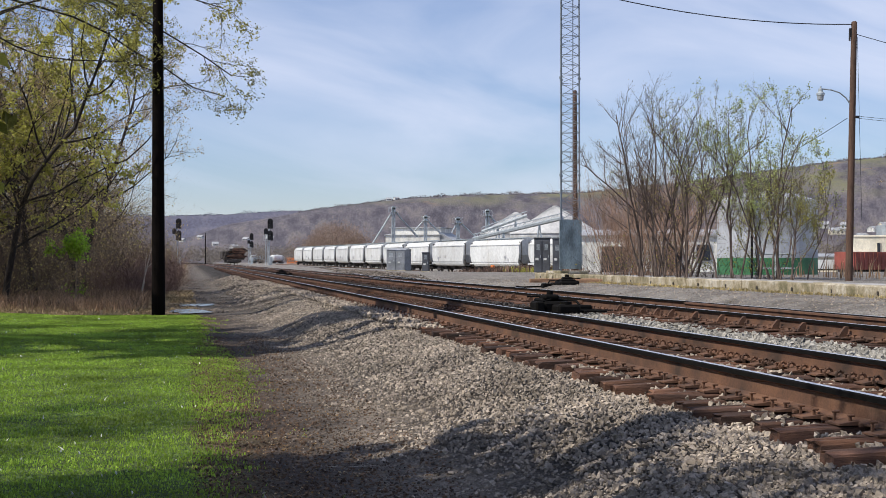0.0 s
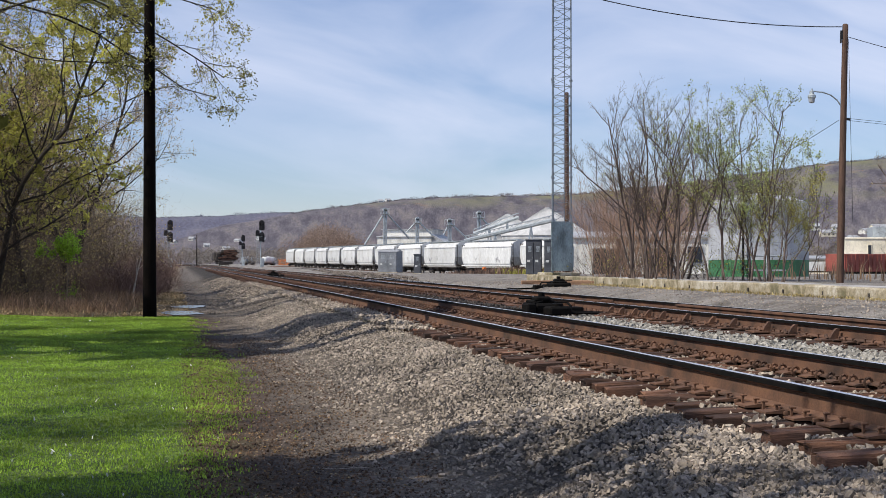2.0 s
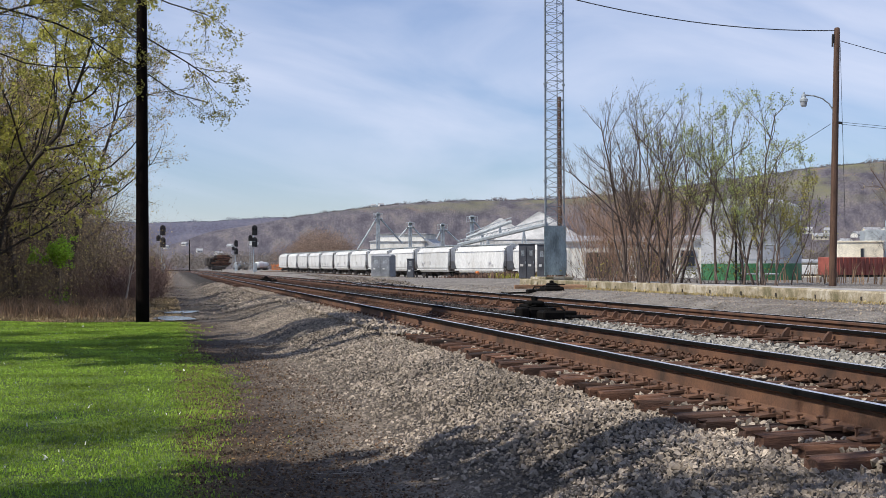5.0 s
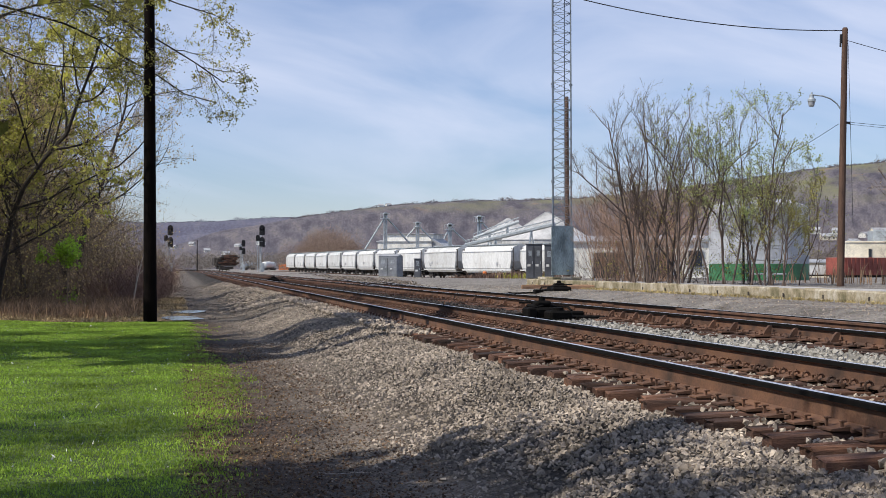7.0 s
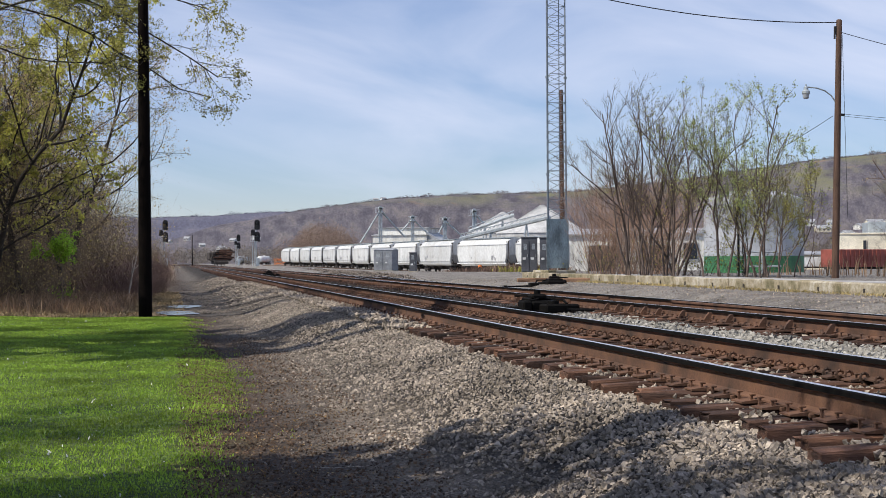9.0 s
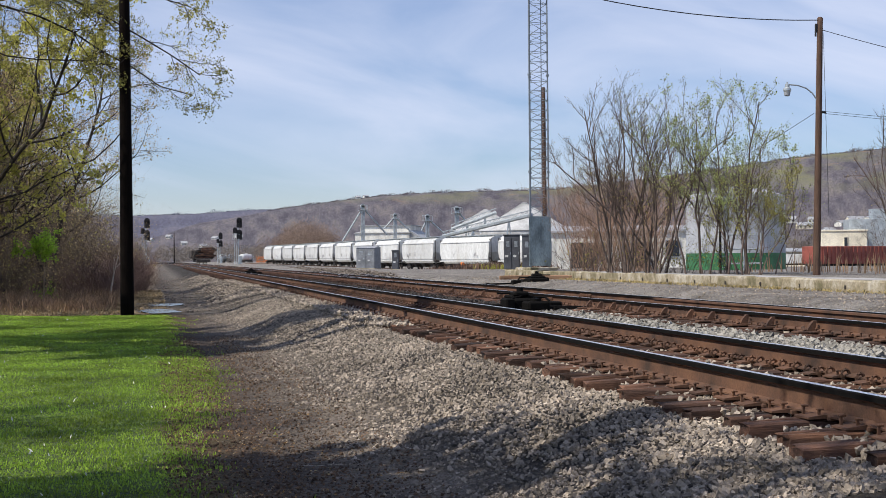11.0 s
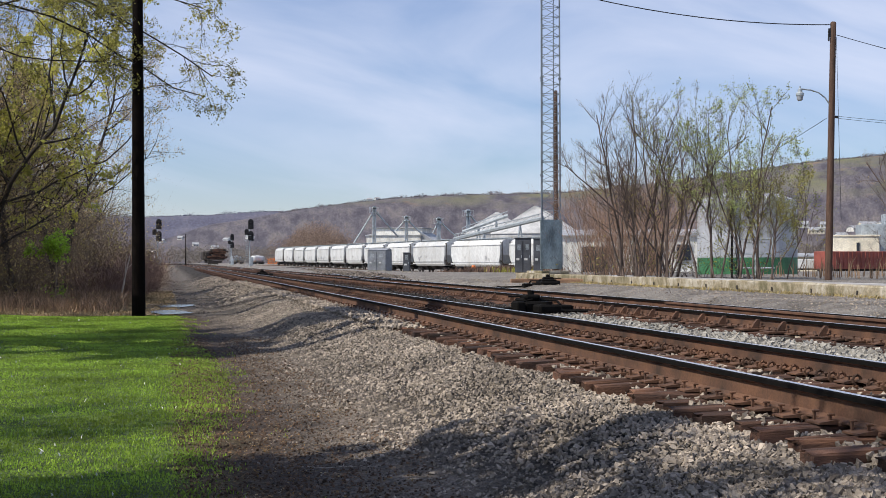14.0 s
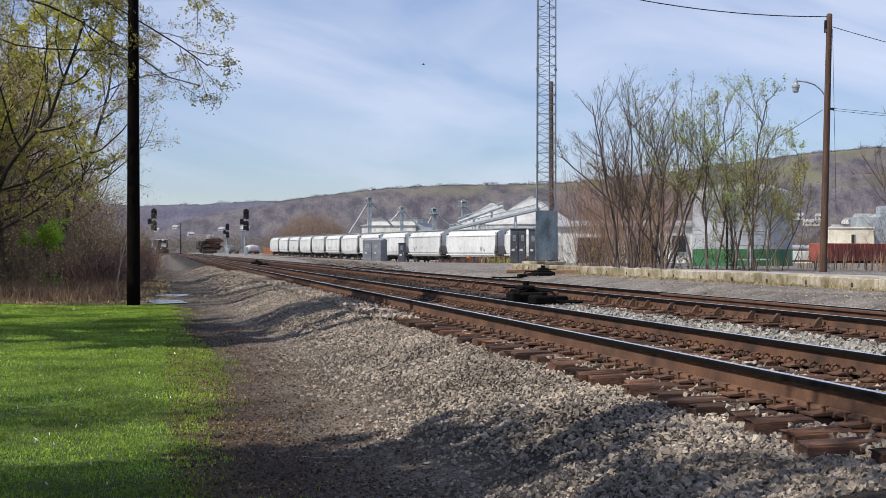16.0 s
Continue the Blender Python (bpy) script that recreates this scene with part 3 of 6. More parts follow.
# ---- hopper cars ----
def hopper_meshes():
    L, W = 16.6, 3.1
    side = [(-W / 2 + 0.35, 0.95), (-W / 2, 1.55), (-W / 2 - 0.02, 2.4), (-W / 2, 3.6), (-W / 2 + 0.35, 4.2), (-0.6, 4.5), (0.6, 4.5), (W / 2 - 0.35, 4.2),
            (W / 2, 3.6), (W / 2 + 0.02, 2.4), (W / 2, 1.55), (W / 2 - 0.35, 0.95)]
    body = Shape()
    n = len(side)
    # ends: upright above, sloping in under the load
    ends = [L / 2 - 0.5 - max(0.0, 2.1 - z) * 0.7 for _, z in side]
    v = [(x, e * w, z) for e in (-1, 1) for (x, z), w in zip(side, ends)]
    body.add(v, [(i, (i + 1) % n, n + (i + 1) % n, n + i) for i in range(n)])
    for o in (0, n):
        body.add(v, [])
        k0 = len(body.v) - 2 * n
        for i in range(5):
            body.f.append(tuple(k0 + o + q for q in (i, i + 1, n - 2 - i, n - 1 - i)))
            body.m.append(0)
    for i in (-1, 1):
        for z, b in ((1.28, 0.16), (3.72, 0.12)):
            body.box((i * (W / 2 + 0.03), 0, z), (0.08, L - 1.0, b), 0.01)
    walk_way = Shape()
    for i in (-1, 1):
        walk_way.box((i * 0.75, 0, 4.56), (0.45, L - 1.2, 0.04))
        for k in range(15):
            walk_way.box((i * 0.9, -L / 2 + 1.2 + k * (L - 2.4) / 14, 4.5), (0.12, 0.06, 0.14))
    for k in range(6):
        walk_way.box((0, -L / 2 + 2 + k * (L - 4) / 5, 4.6), (0.7, 1.5, 0.1), 0.02)
    sill = Shape().box((0, 0, 0.95), (0.5, L, 0.4), 0.02)
    for e in (-1, 1):
        sill.box((0, e * (L / 2 - 0.25), 1.2), (2.9, 0.4, 0.25), 0.02)
        sill.box((0, e * (L / 2 + 0.3), 0.85), (0.28, 0.75, 0.26), 0.04)
        for i in (-1, 1):
            for q in (0.3, 0.8):
                sill.rod((i * 1.3, e * (L / 2 - q), 1.2), (i * 1.35, e * (L / 2 - q), 4.1), 0.05, n=5)
            for q in range(9):
                sill.rod((i * 1.35, e * (L / 2 - 0.8), 1.4 + q * 0.32), (i * 1.35, e * (L / 2 - 0.2), 1.4 + q * 0.32), 0.025, n=4)
            sill.rod((i * 1.2, e * (L / 2 - 0.3), 1.3), (i * 1.2, e * (L / 2 - 2.0), 2.4), 0.07, n=5)
    for k in (-1, 0, 1):
        sill.add([(-1.2, k * 4 - 1.6, 1.2), (1.2, k * 4 - 1.6, 1.2), (1.2, k * 4 + 1.6, 1.2), (-1.2, k * 4 + 1.6, 1.2),
                  (-0.45, k * 4 - 0.5, 0.4), (0.45, k * 4 - 0.5, 0.4), (0.45, k * 4 + 0.5, 0.4), (-0.45, k * 4 + 0.5, 0.4)],
                 [(0, 1, 5, 4), (1, 2, 6, 5), (2, 3, 7, 6), (3, 0, 4, 7), (4, 5, 6, 7)])
    truck = Shape()
    for i in (-1, 1):
        truck.add([(i * 0.98 - 0.06, -1.3, 0.5), (i * 0.98 + 0.06, -1.3, 0.5), (i * 0.98 + 0.06, 1.3, 0.5), (i * 0.98 - 0.06, 1.3, 0.5),
                   (i * 0.98 - 0.06, -0.5, 0.78), (i * 0.98 + 0.06, -0.5, 0.78), (i * 0.98 + 0.06, 0.5, 0.78), (i * 0.98 - 0.06, 0.5, 0.78),
                   (i * 0.98 - 0.06, -0.5, 0.24), (i * 0.98 + 0.06, -0.5, 0.24), (i * 0.98 + 0.06, 0.5, 0.24), (i * 0.98 - 0.06, 0.5, 0.24)],
                  [(0, 1, 5, 4), (4, 5, 6, 7), (7, 6, 2, 3), (0, 4, 8), (1, 9, 5), (4, 7, 11, 8), (5, 9, 10, 6), (7, 3, 11), (6, 10, 2), (0, 8, 9, 1), (8, 11, 10, 9), (11, 3, 2, 10)])
    truck.box((0, 0, 0.6), (2.0, 0.4, 0.3), 0.03)
    wheel = Shape()
    for i in (-1, 1):
        wheel.rod((i * 0.69, 0, 0.42), (i * 0.82, 0, 0.42), 0.42, n=20)
    wheel.rod((-0.8, 0, 0.42), (0.8, 0, 0.42), 0.08, n=8)
    return (body.mesh("body", WHITE), walk_way.mesh("roof_walk", GALV), sill.mesh("underframe", DIRTY), truck.mesh("truck", DIRTY), wheel.mesh("wheelset", DIRTY))


HOPPER = hopper_meshes()
GRAFFITI = [material("graffiti_paint", c, 0.5, bump=0) for c in ((0.4, 0.4, 0.42), (0.28, 0.29, 0.32), (0.5, 0.5, 0.5))]


def hopper_car(m, label, marks):
    t = thing("covered_hopper_car", m, label, "railway car", "standing hopper cars")
    part("body", HOPPER[0], None, t, "white painted steel body, dirty along the bottom")
    part("roof_walk", HOPPER[1], None, t)
    part("underframe", HOPPER[2], None, t)
    for e in (-1, 1):
        tr = part("truck", HOPPER[3], None, t, m=pose(0, e * 6.2, 0))
        for k in (-1, 1):
            part("wheelset", HOPPER[4], None, tr, m=pose(0, k * 0.88, 0))
    r = random.Random(marks)
    for k in range(3):
        y0, paint = r.uniform(-6, 5), r.choice(GRAFFITI)
        for q in range(r.randint(2, 5)):
            part("paint_stroke", Shape().box((-1.58, y0 + q * 0.32, 1.75 + r.uniform(0, 0.5)), (0.016, r.uniform(0.08, 0.2), r.uniform(0.2, 0.6))), paint, t)
    return t


y = 158.4
for k in range(12):
    x0, x1 = float(hopper_track(y)), float(hopper_track(y + 18))
    h = math.atan2(x0 - x1, 18)
    c = ((x0 + x1) / 2, y + 9)
    hopper_car(pose(c[0], c[1], siding_z(y + 9), 0, 0, math.degrees(h)), "white covered hopper car standing on a siding", k)
    y += 18.2 * math.cos(h)


# ---- third track, which leaves the second one ----
def branch_x(s):
    if s < 46:
        return TRACK_2
    if s < 76:
        return TRACK_2 + 0.075 * (s - 46) ** 2 / 60
    return TRACK_2 + 1.125 + 0.075 * (min(s, 235) - 76)


def branch_track():
    t = thing("branch_track", pose(0, 0, 0), "branch track with rusty rails leaving the second track", "railway track", "tracks", "structure")
    for i in (-1, 1):
        st = [(branch_x(s) + i * GAUGE / 2, s, RAIL_TOP - 0.004 - 0.0012 * max(0, s - 60), 0) for s in range(47, 420, 3)]
        rail = part("rail", Shape().sweep(RAIL_PROFILE, st), RUST, t, "rusty steel rail")
        part("rail_head", head(st), [RAILHEAD, BLACK_IRON], rail)
    far = Shape()
    s = 58.0
    while s < 190:
        far.box((0, 0, -0.09), (2.6, 0.22, 0.18), 0, 0, pose(branch_x(s), s, RAIL_TOP - 0.21 - 0.0012 * max(0, s - 60), 0, 0, -3))
        s += 0.55
    tagged(part("far_ties", far, TIE, t), kind="stuff")
    # switch blades and the braces of the stock rail
    for i in (-1, 1):
        st = [(TRACK_2 + i * (GAUGE / 2 - 0.075 - 0.12 * max(0, (28 - s) / 14) ** 2), s, RAIL_TOP - 0.012, 0) for s in range(14, 29)]
        part("switch_blade", Shape().sweep(RAIL_PROFILE, st), RUST, t, "rusty tapered switch rail")
    brace = Shape()
    brace.add([(-0.17, -0.03, -0.17), (-0.05, -0.03, -0.17), (-0.03, -0.03, -0.035), (-0.07, -0.03, -0.035), (-0.12, -0.03, -0.09),
               (-0.17, 0.03, -0.17), (-0.05, 0.03, -0.17), (-0.03, 0.03, -0.035), (-0.07, 0.03, -0.035), (-0.12, 0.03, -0.09)],
              [(0, 1, 2, 3, 4), (9, 8, 7, 6, 5), (0, 5, 6, 1), (1, 6, 7, 2), (2, 7, 8, 3), (3, 8, 9, 4), (4, 9, 5, 0)])
    brace.box((-0.15, 0, -0.185), (0.34, 0.18, 0.03), 0.005)
    brace.rod((-0.2, -0.03, -0.17), (-0.2, 0.03, -0.12), 0.025, n=6)
    bm = brace.mesh("rail_brace", RUST)
    for k, s in enumerate((17.6, 18.9, 19.8, 21.1, 22.0, 23.2, 24.4, 25.2, 26.0, 26.8, 27.5, 33, 35, 37, 39, 41)):
        part("rail_brace", bm, None, t, m=pose(TRACK_2 - GAUGE / 2 - 0.03, s, RAIL_TOP))
    return t


branch_track()


def switch_machine(m, label):
    t = thing("switch_machine", m, label, "switch machine", "switch machines")
    part("motor_housing", Shape().box((0, 0, 0.15), (0.62, 0.85, 0.26), 0.05).box((0, 0.08, 0.3), (0.5, 0.5, 0.08), 0.03), BLACK_IRON, t)
    part("gear_housing", Shape().box((0.1, -0.62, 0.12), (0.5, 0.42, 0.2), 0.04).rod((0.1, -0.62, 0.2), (0.1, -0.62, 0.28), 0.12, n=14), BLACK_IRON, t)
    part("base_plate", Shape().box((0, -0.1, 0.015), (0.9, 1.7, 0.03), 0.006), BLACK_IRON, t)
    part("throw_rod", Shape().rod((0.2, -0.55, 0.1), (1.6, -0.55, 0.06), 0.03).box((1.55, -0.55, 0.06), (0.12, 0.12, 0.1), 0.02), BLACK_IRON, t)
    part("lock_rod", Shape().rod((0.2, -0.75, 0.08), (1.6, -0.8, 0.06), 0.022), BLACK_IRON, t)
    part("crank", Shape().rod((-0.15, 0.2, 0.3), (-0.15, 0.2, 0.38), 0.03).rod((-0.15, 0.2, 0.37), (-0.42, 0.28, 0.37), 0.02), BLACK_IRON, t)
    part("cable_conduit", Shape().rod((-0.3, 0.3, 0.12), (-0.55, 0.5, 0.1), 0.03).rod((-0.55, 0.5, 0.1), (-0.62, 0.55, -0.1), 0.03), BLACK_IRON, t)
    part("cover", Shape().box((-0.05, -0.1, 0.36), (0.34, 0.3, 0.12), 0.04).rod((-0.05, -0.1, 0.4), (-0.05, -0.1, 0.5), 0.07, n=10), BLACK_IRON, t)
    part("junction_box", Shape().box((-0.42, -0.35, 0.16), (0.2, 0.3, 0.24), 0.03).rod((-0.42, -0.35, 0.26), (-0.1, -0.3, 0.32), 0.02), BLACK_IRON, t)
    part("point_detector", Shape().box((0.62, -0.3, 0.12), (0.3, 0.36, 0.16), 0.03).rod((0.55, -0.3, 0.2), (0.55, -0.1, 0.28), 0.025).rod((0.55, -0.1, 0.28), (0.1, 0.1, 0.3), 0.02), BLACK_IRON, t)
    for k in (-0.7, 0.45):
        part("head_tie", Shape().box((0.5, k, -0.06), (1.7, 0.24, 0.14), 0.015), OILY_WOOD, t)
    for k, (bx, by) in enumerate(((-0.36, 0.5), (0.36, 0.5), (-0.36, -0.9), (0.42, -0.9))):
        part("bolt", Shape().rod((bx, by, 0.02), (bx, by, 0.1), 0.03, n=6), BLACK_IRON, t)
    return t


OILY_WOOD = material("oil_soaked_tie_wood", (0.025, 0.018, 0.014), 0.85, scale=3, fine=24, bump=0.7, dist=0.01, stretch=(0.5, 3, 3))
switch_machine(pose(7.22, 28.3, 0.48, 0, 0, 8) @ Matrix.Scale(0.95, 4), "black greasy switch machine between the tracks")
switch_machine(pose(12.6, 47.2, 0.6, 0, 0, 180), "low black switch machine beside the second track")
switch_machine(pose(7.2, 112, 0.44, 0, 0, 0), "black switch machine between the tracks, far up the line")


def joint_bar(m):
    t = thing("joint_bar", m, "rusty bolted joint bar on a rail", "joint bar", "rail joints")
    part("bar", Shape().add([(0, -0.46, -0.145), (0.012, -0.46, -0.145), (0.03, -0.46, -0.06), (0, -0.46, -0.045), (0, 0.46, -0.145), (0.012, 0.46, -0.145), (0.03, 0.46, -0.06), (0, 0.46, -0.045)],
                            [(0, 1, 2, 3), (7, 6, 5, 4), (0, 4, 5, 1), (1, 5, 6, 2), (2, 6, 7, 3), (3, 7, 4, 0)]), RUST, t)
    for k in range(6):
        part("bolt", Shape().rod((0.01, -0.38 + k * 0.152, -0.095), (0.055, -0.38 + k * 0.152, -0.095), 0.02, n=6), RUST, t)


for i, y in ((1, 19.5), (1, 26.5), (1, 33.0), (-1, 31.0)):
    joint_bar(pose(TRACK_2 + i * GAUGE / 2 - 0.012, y, RAIL_TOP, 0, 0, 180))
OLD_TIMBER = material("weathered_orange_timber", (0.3, 0.18, 0.11), 0.9, dark=(0.12, 0.07, 0.045), scale=2.5, fine=25, bump=0.6, dist=0.01, stretch=(0.5, 3, 3))
beam = thing("timber_stack", pose(13.95, 52.6, 0.70, 0, 0, -4), "weathered timbers lying on the gravel by the platform", "timber")
for k, (dx, dy, L) in enumerate(((0.0, 0, 2.6), (0.2, 0.35, 2.3), (0.4, -1.2, 1.6))):
    part("beam", Shape().box((dx, dy, 0.1), (L, 0.22, 0.18), 0.015), OLD_TIMBER, beam)


# ---- platform ----
def platform():
    t = thing("platform", pose(0, 0, 0), "low old concrete platform edge with broken corners", "platform", "", "structure")
    r = random.Random(5)
    y = 14.0
    while y < 63:
        L = 2.44
        x = 15.0 + 0.022 * (y - 24)
        s = Shape().box((0.2, L / 2, -0.22), (0.4, L - 0.03, 0.6), 0.03)
        s.v = [(a + r.uniform(-0.02, 0.02), b + r.uniform(-0.015, 0.015), c + r.uniform(-0.025, 0.02)) for a, b, c in s.v]
        part("kerb_block", s, CONCRETE, t, m=pose(x, y, 0.93, 0, 0, -1.2))
        part("drain_slot", Shape().box((-0.012, L * 0.5, -0.1), (0.02, 0.08, 0.1), 0.004), DIRTY, t, m=pose(x, y, 0.93, 0, 0, -1.2))
        y += L
    slab = Shape()
    slab.box((2.4, 0, 0), (4.0, 51, 0.2), 0.02, m=pose(15.5, 38.6, 0.8, 0, 0, -1.25))
    part("platform_surface", slab, GRAVEL, t, "worn gravelly platform surface")


platform()


# ---- poles, wires, tower ----
def wooden_pole(m, height, r0, r1, mat, label, category="utility pole"):
    t = thing("utility_pole", m, label, category, "poles")
    prof = [(r0 * (1 - k / 14) + r1 * k / 14, -0.4 + (height + 0.4) * k / 14) for k in range(15)] + [(r1 * 0.6, height + 0.04)]
    part("post", Shape().lathe((0, 0, 0), prof, 18), mat, t, smooth=True)
    return t


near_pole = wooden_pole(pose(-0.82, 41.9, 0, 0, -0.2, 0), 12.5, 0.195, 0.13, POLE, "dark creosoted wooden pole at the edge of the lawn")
lamp_pole = wooden_pole(pose(22.71, 47.0, 0.7, 0, 1.4, 0), 9.2, 0.135, 0.1, POLE_B, "leaning brown wooden utility pole with a street lamp")
arm = Shape()
pts = [(-0.1, 0, 6.35), (-0.25, 0, 6.55), (-0.5, 0, 6.72), (-0.8, 0, 6.8), (-1.15, 0, 6.82)]
for a, b in zip(pts, pts[1:]):
    arm.rod(a, b, 0.025, n=8)
la = part("lamp_arm", arm, GALV, lamp_pole)
part("lamp_head", Shape().lathe((-1.2, 0, 6.55), [(0.11, 0), (0.14, 0.05), (0.14, 0.12), (0.08, 0.17), (0.08, 0.27), (0.03, 0.3), (0.03, 0.36)], 16), GALV, lamp_pole, "grey street lamp head")
part("lamp_glass", Shape().lathe((-1.2, 0, 6.41), [(0.07, 0), (0.1, 0.03), (0.115, 0.14)], 16), TANK, lamp_pole)
part("insulator", Shape().rod((-0.16, 0, 8.55), (-0.16, 0, 8.95), 0.035), BLACK, lamp_pole)
part("insulator", Shape().rod((0.1, 0, 5.9), (0.24, 0, 5.9), 0.045), BLACK, lamp_pole)
part("top_bracket", Shape().box((-0.13, 0, 8.85), (0.1, 0.06, 0.3), 0.01), BLACK, lamp_pole)
tower_pole = wooden_pole(pose(24.75, 90.5, 0.8), 11.8, 0.19, 0.12, POLE_B, "weathered grey wooden pole beside the radio mast")
far_pole = wooden_pole(pose(5.0, 420, 0.3), 9.2, 0.17, 0.12, POLE, "distant wooden pole beside the line")


def wire(label, p, q, sag, r=0.018):
    s = Shape()
    p, q = Vector(p), Vector(q)
    d = (q - p).normalized()
    a = d.orthogonal().normalized()
    b = d.cross(a)
    v = []
    for k in range(25):
        u = k / 24
        c = p.lerp(q, u) - Vector((0, 0, 4 * sag * u * (1 - u)))
        v += [tuple(c + (a * math.cos(i * 1.2566) + b * math.sin(i * 1.2566)) * r) for i in range(5)]
    s.add(v, [(k * 5 + i, k * 5 + (i + 1) % 5, k * 5 + 5 + (i + 1) % 5, k * 5 + 5 + i) for k in range(24) for i in range(5)])
    ob = part("overhead_wire", s, BLACK)
    return tagged(ob, label, "wire", "overhead wires")


TOP = (22.86, 47.0, 9.83)
wire("black overhead wire running from the lamp pole", TOP, (6.78, 47.00, 12.55), 0.84)
wire("thin overhead wire running from the lamp pole", (22.95, 47, 9.5), (34.0, 44.0, 6.9), 0.25, 0.012)
wire("thin overhead wire on the lamp pole", (23.05, 47, 6.62), (40.0, 47.0, 6.3), 0.25, 0.007)
wire("thin overhead wire on the lamp pole", (23.05, 47, 6.55), (40.0, 45.0, 6.0), 0.3, 0.007)
wire("thin overhead wire dropping to the yard", (22.68, 47, 6.55), (24.0, 70.0, 4.3), 0.35, 0.01)
wire("thin guy wire beside the lamp pole", (23.05, 47, 9.4), (23.35, 47.3, 3.0), 0.0, 0.008)


def radio_mast():
    t = thing("radio_mast", pose(23.55, 88, 0.85, 0, 0, 14), "galvanised steel lattice radio mast with a sheet-metal climbing guard", "radio mast")
    R = 0.78
    feet = [(R * math.cos(a), R * math.sin(a)) for a in (radians(-30), radians(90), radians(210))]
    H = 32
    for x, y in feet:
        part("leg", Shape().rod((x, y, 0), (x * 0.93, y * 0.93, H), 0.055, 0.045, n=8), MAST, t)
        fl = Shape()
        for k in range(1, 6):
            fl.rod((x * (1 - 0.07 * k * 6.1 / H), y * (1 - 0.07 * k * 6.1 / H), k * 6.1 - 0.06), (x * (1 - 0.07 * k * 6.1 / H), y * (1 - 0.07 * k * 6.1 / H), k * 6.1 + 0.06), 0.1, n=10)
        tagged(part("flange", fl, MAST, t), kind="stuff")
    br = Shape()
    step = 0.61
    for k in range(int(H / step)):
        z = 3.3 + k * step
        if z > H - 0.7:
            break
        c0, c1 = 1 - 0.07 * z / H, 1 - 0.07 * (z + step) / H
        for i in range(3):
            a, b = feet[i], feet[(i + 1) % 3]
            if k % 2:
                a, b = b, a
            br.rod((a[0] * c0, a[1] * c0, z), (b[0] * c0, b[1] * c0, z), 0.02, n=4, caps=False)
            br.rod((a[0] * c0, a[1] * c0, z), (b[0] * c1, b[1] * c1, z + step), 0.02, n=4, caps=False)
    tagged(part("bracing", br, MAST, t), kind="stuff")
    for i in range(3):
        a, b = Vector((*feet[i], 0)), Vector((*feet[(i + 1) % 3], 0))
        c, d = (a + b) / 2 * 1.16, (b - a)
        part("guard_sheet", Shape().box((0, 0, 1.75), (d.length * 1.16, 0.03, 3.1), 0.006), PANEL, t, "weathered blue-grey sheet panel", m=pose(c.x, c.y, 0, 0, 0, math.degrees(math.atan2(d.y, d.x))))
    part("cable_run", Shape().box((0.25, -0.3, H / 2), (0.05, 0.04, H), 0.01), MAST, t)
    part("footing", Shape().box((0, 0, 0.0), (2.0, 2.0, 0.2), 0.03), CONCRETE, t)
    return t


radio_mast()


# ---- cabinets ----
def cabinet(m, w, d, h, mat, label, roof="flat", doors=2):
    t = thing("signal_cabinet", m, label, "signal cabinet", "trackside cabinets")
    part("body", Shape().box((0, 0, h / 2), (w, d, h), 0.02), mat, t)
    if roof == "gable":
        part("roof", Shape().add([(-w / 2 - 0.06, -d / 2 - 0.06, h), (w / 2 + 0.06, -d / 2 - 0.06, h), (w / 2 + 0.06, d / 2 + 0.06, h), (-w / 2 - 0.06, d / 2 + 0.06, h), (-w / 2 - 0.06, 0, h + 0.22), (w / 2 + 0.06, 0, h + 0.22)],
                                 [(0, 1, 5, 4), (2, 3, 4, 5), (0, 4, 3), (1, 2, 5), (0, 3, 2, 1)]), ROOFING, t)
    else:
        part("roof", Shape().box((0, 0, h + 0.03), (w + 0.1, d + 0.1, 0.07), 0.015), mat, t)
    for k in range(doors):
        x = (k - (doors - 1) / 2) * w / doors
        door = part("door", Shape().box((x, -d / 2 - 0.02, h * 0.5), (w / doors - 0.08, 0.04, h * 0.88), 0.008), mat, t)
        part("handle", Shape().box((x + w / doors * 0.3, -d / 2 - 0.06, h * 0.5), (0.04, 0.05, 0.2), 0.01), GALV, door)
        v = Shape()
        for q in range(7):
            v.box((x, -d / 2 - 0.045, h * 0.68 + q * 0.06), (w / doors * 0.4, 0.015, 0.035))
        tagged(part("vent_louvre", v, GALV, door), kind="stuff")
        part("sign_plate", Shape().box((x - w / doors * 0.15, -d / 2 - 0.046, h * 0.42), (0.22, 0.01, 0.16), 0), WHITE, door)
    part("plinth", Shape().box((0, 0, 0.02), (w + 0.2, d + 0.2, 0.2), 0.02), CONCRETE, t)
    return t


cabinet(pose(25.0, 100.3, 0.62, 0, 0, -14), 1.15, 1.2, 2.55, CABINET_D, "tall dark grey signal cabinet beside the mast", doors=2)
cabinet(pose(25.85, 99.4, 0.62, 0, 0, -14), 0.62, 1.0, 2.5, CABINET_D, "narrow dark grey signal cabinet beside the mast", doors=1)
cabinet(pose(23.4, 160.5, 0.40, 0, 0, -28), 2.2, 2.0, 2.4, CABINET, "grey metal signal house with a low gabled roof", "gable", 2)
cabinet(pose(21.5, 130.3, 0.50, 0, 0, -14), 0.62, 0.6, 1.8, CABINET_D, "small dark grey signal cabinet on gravel", doors=1)


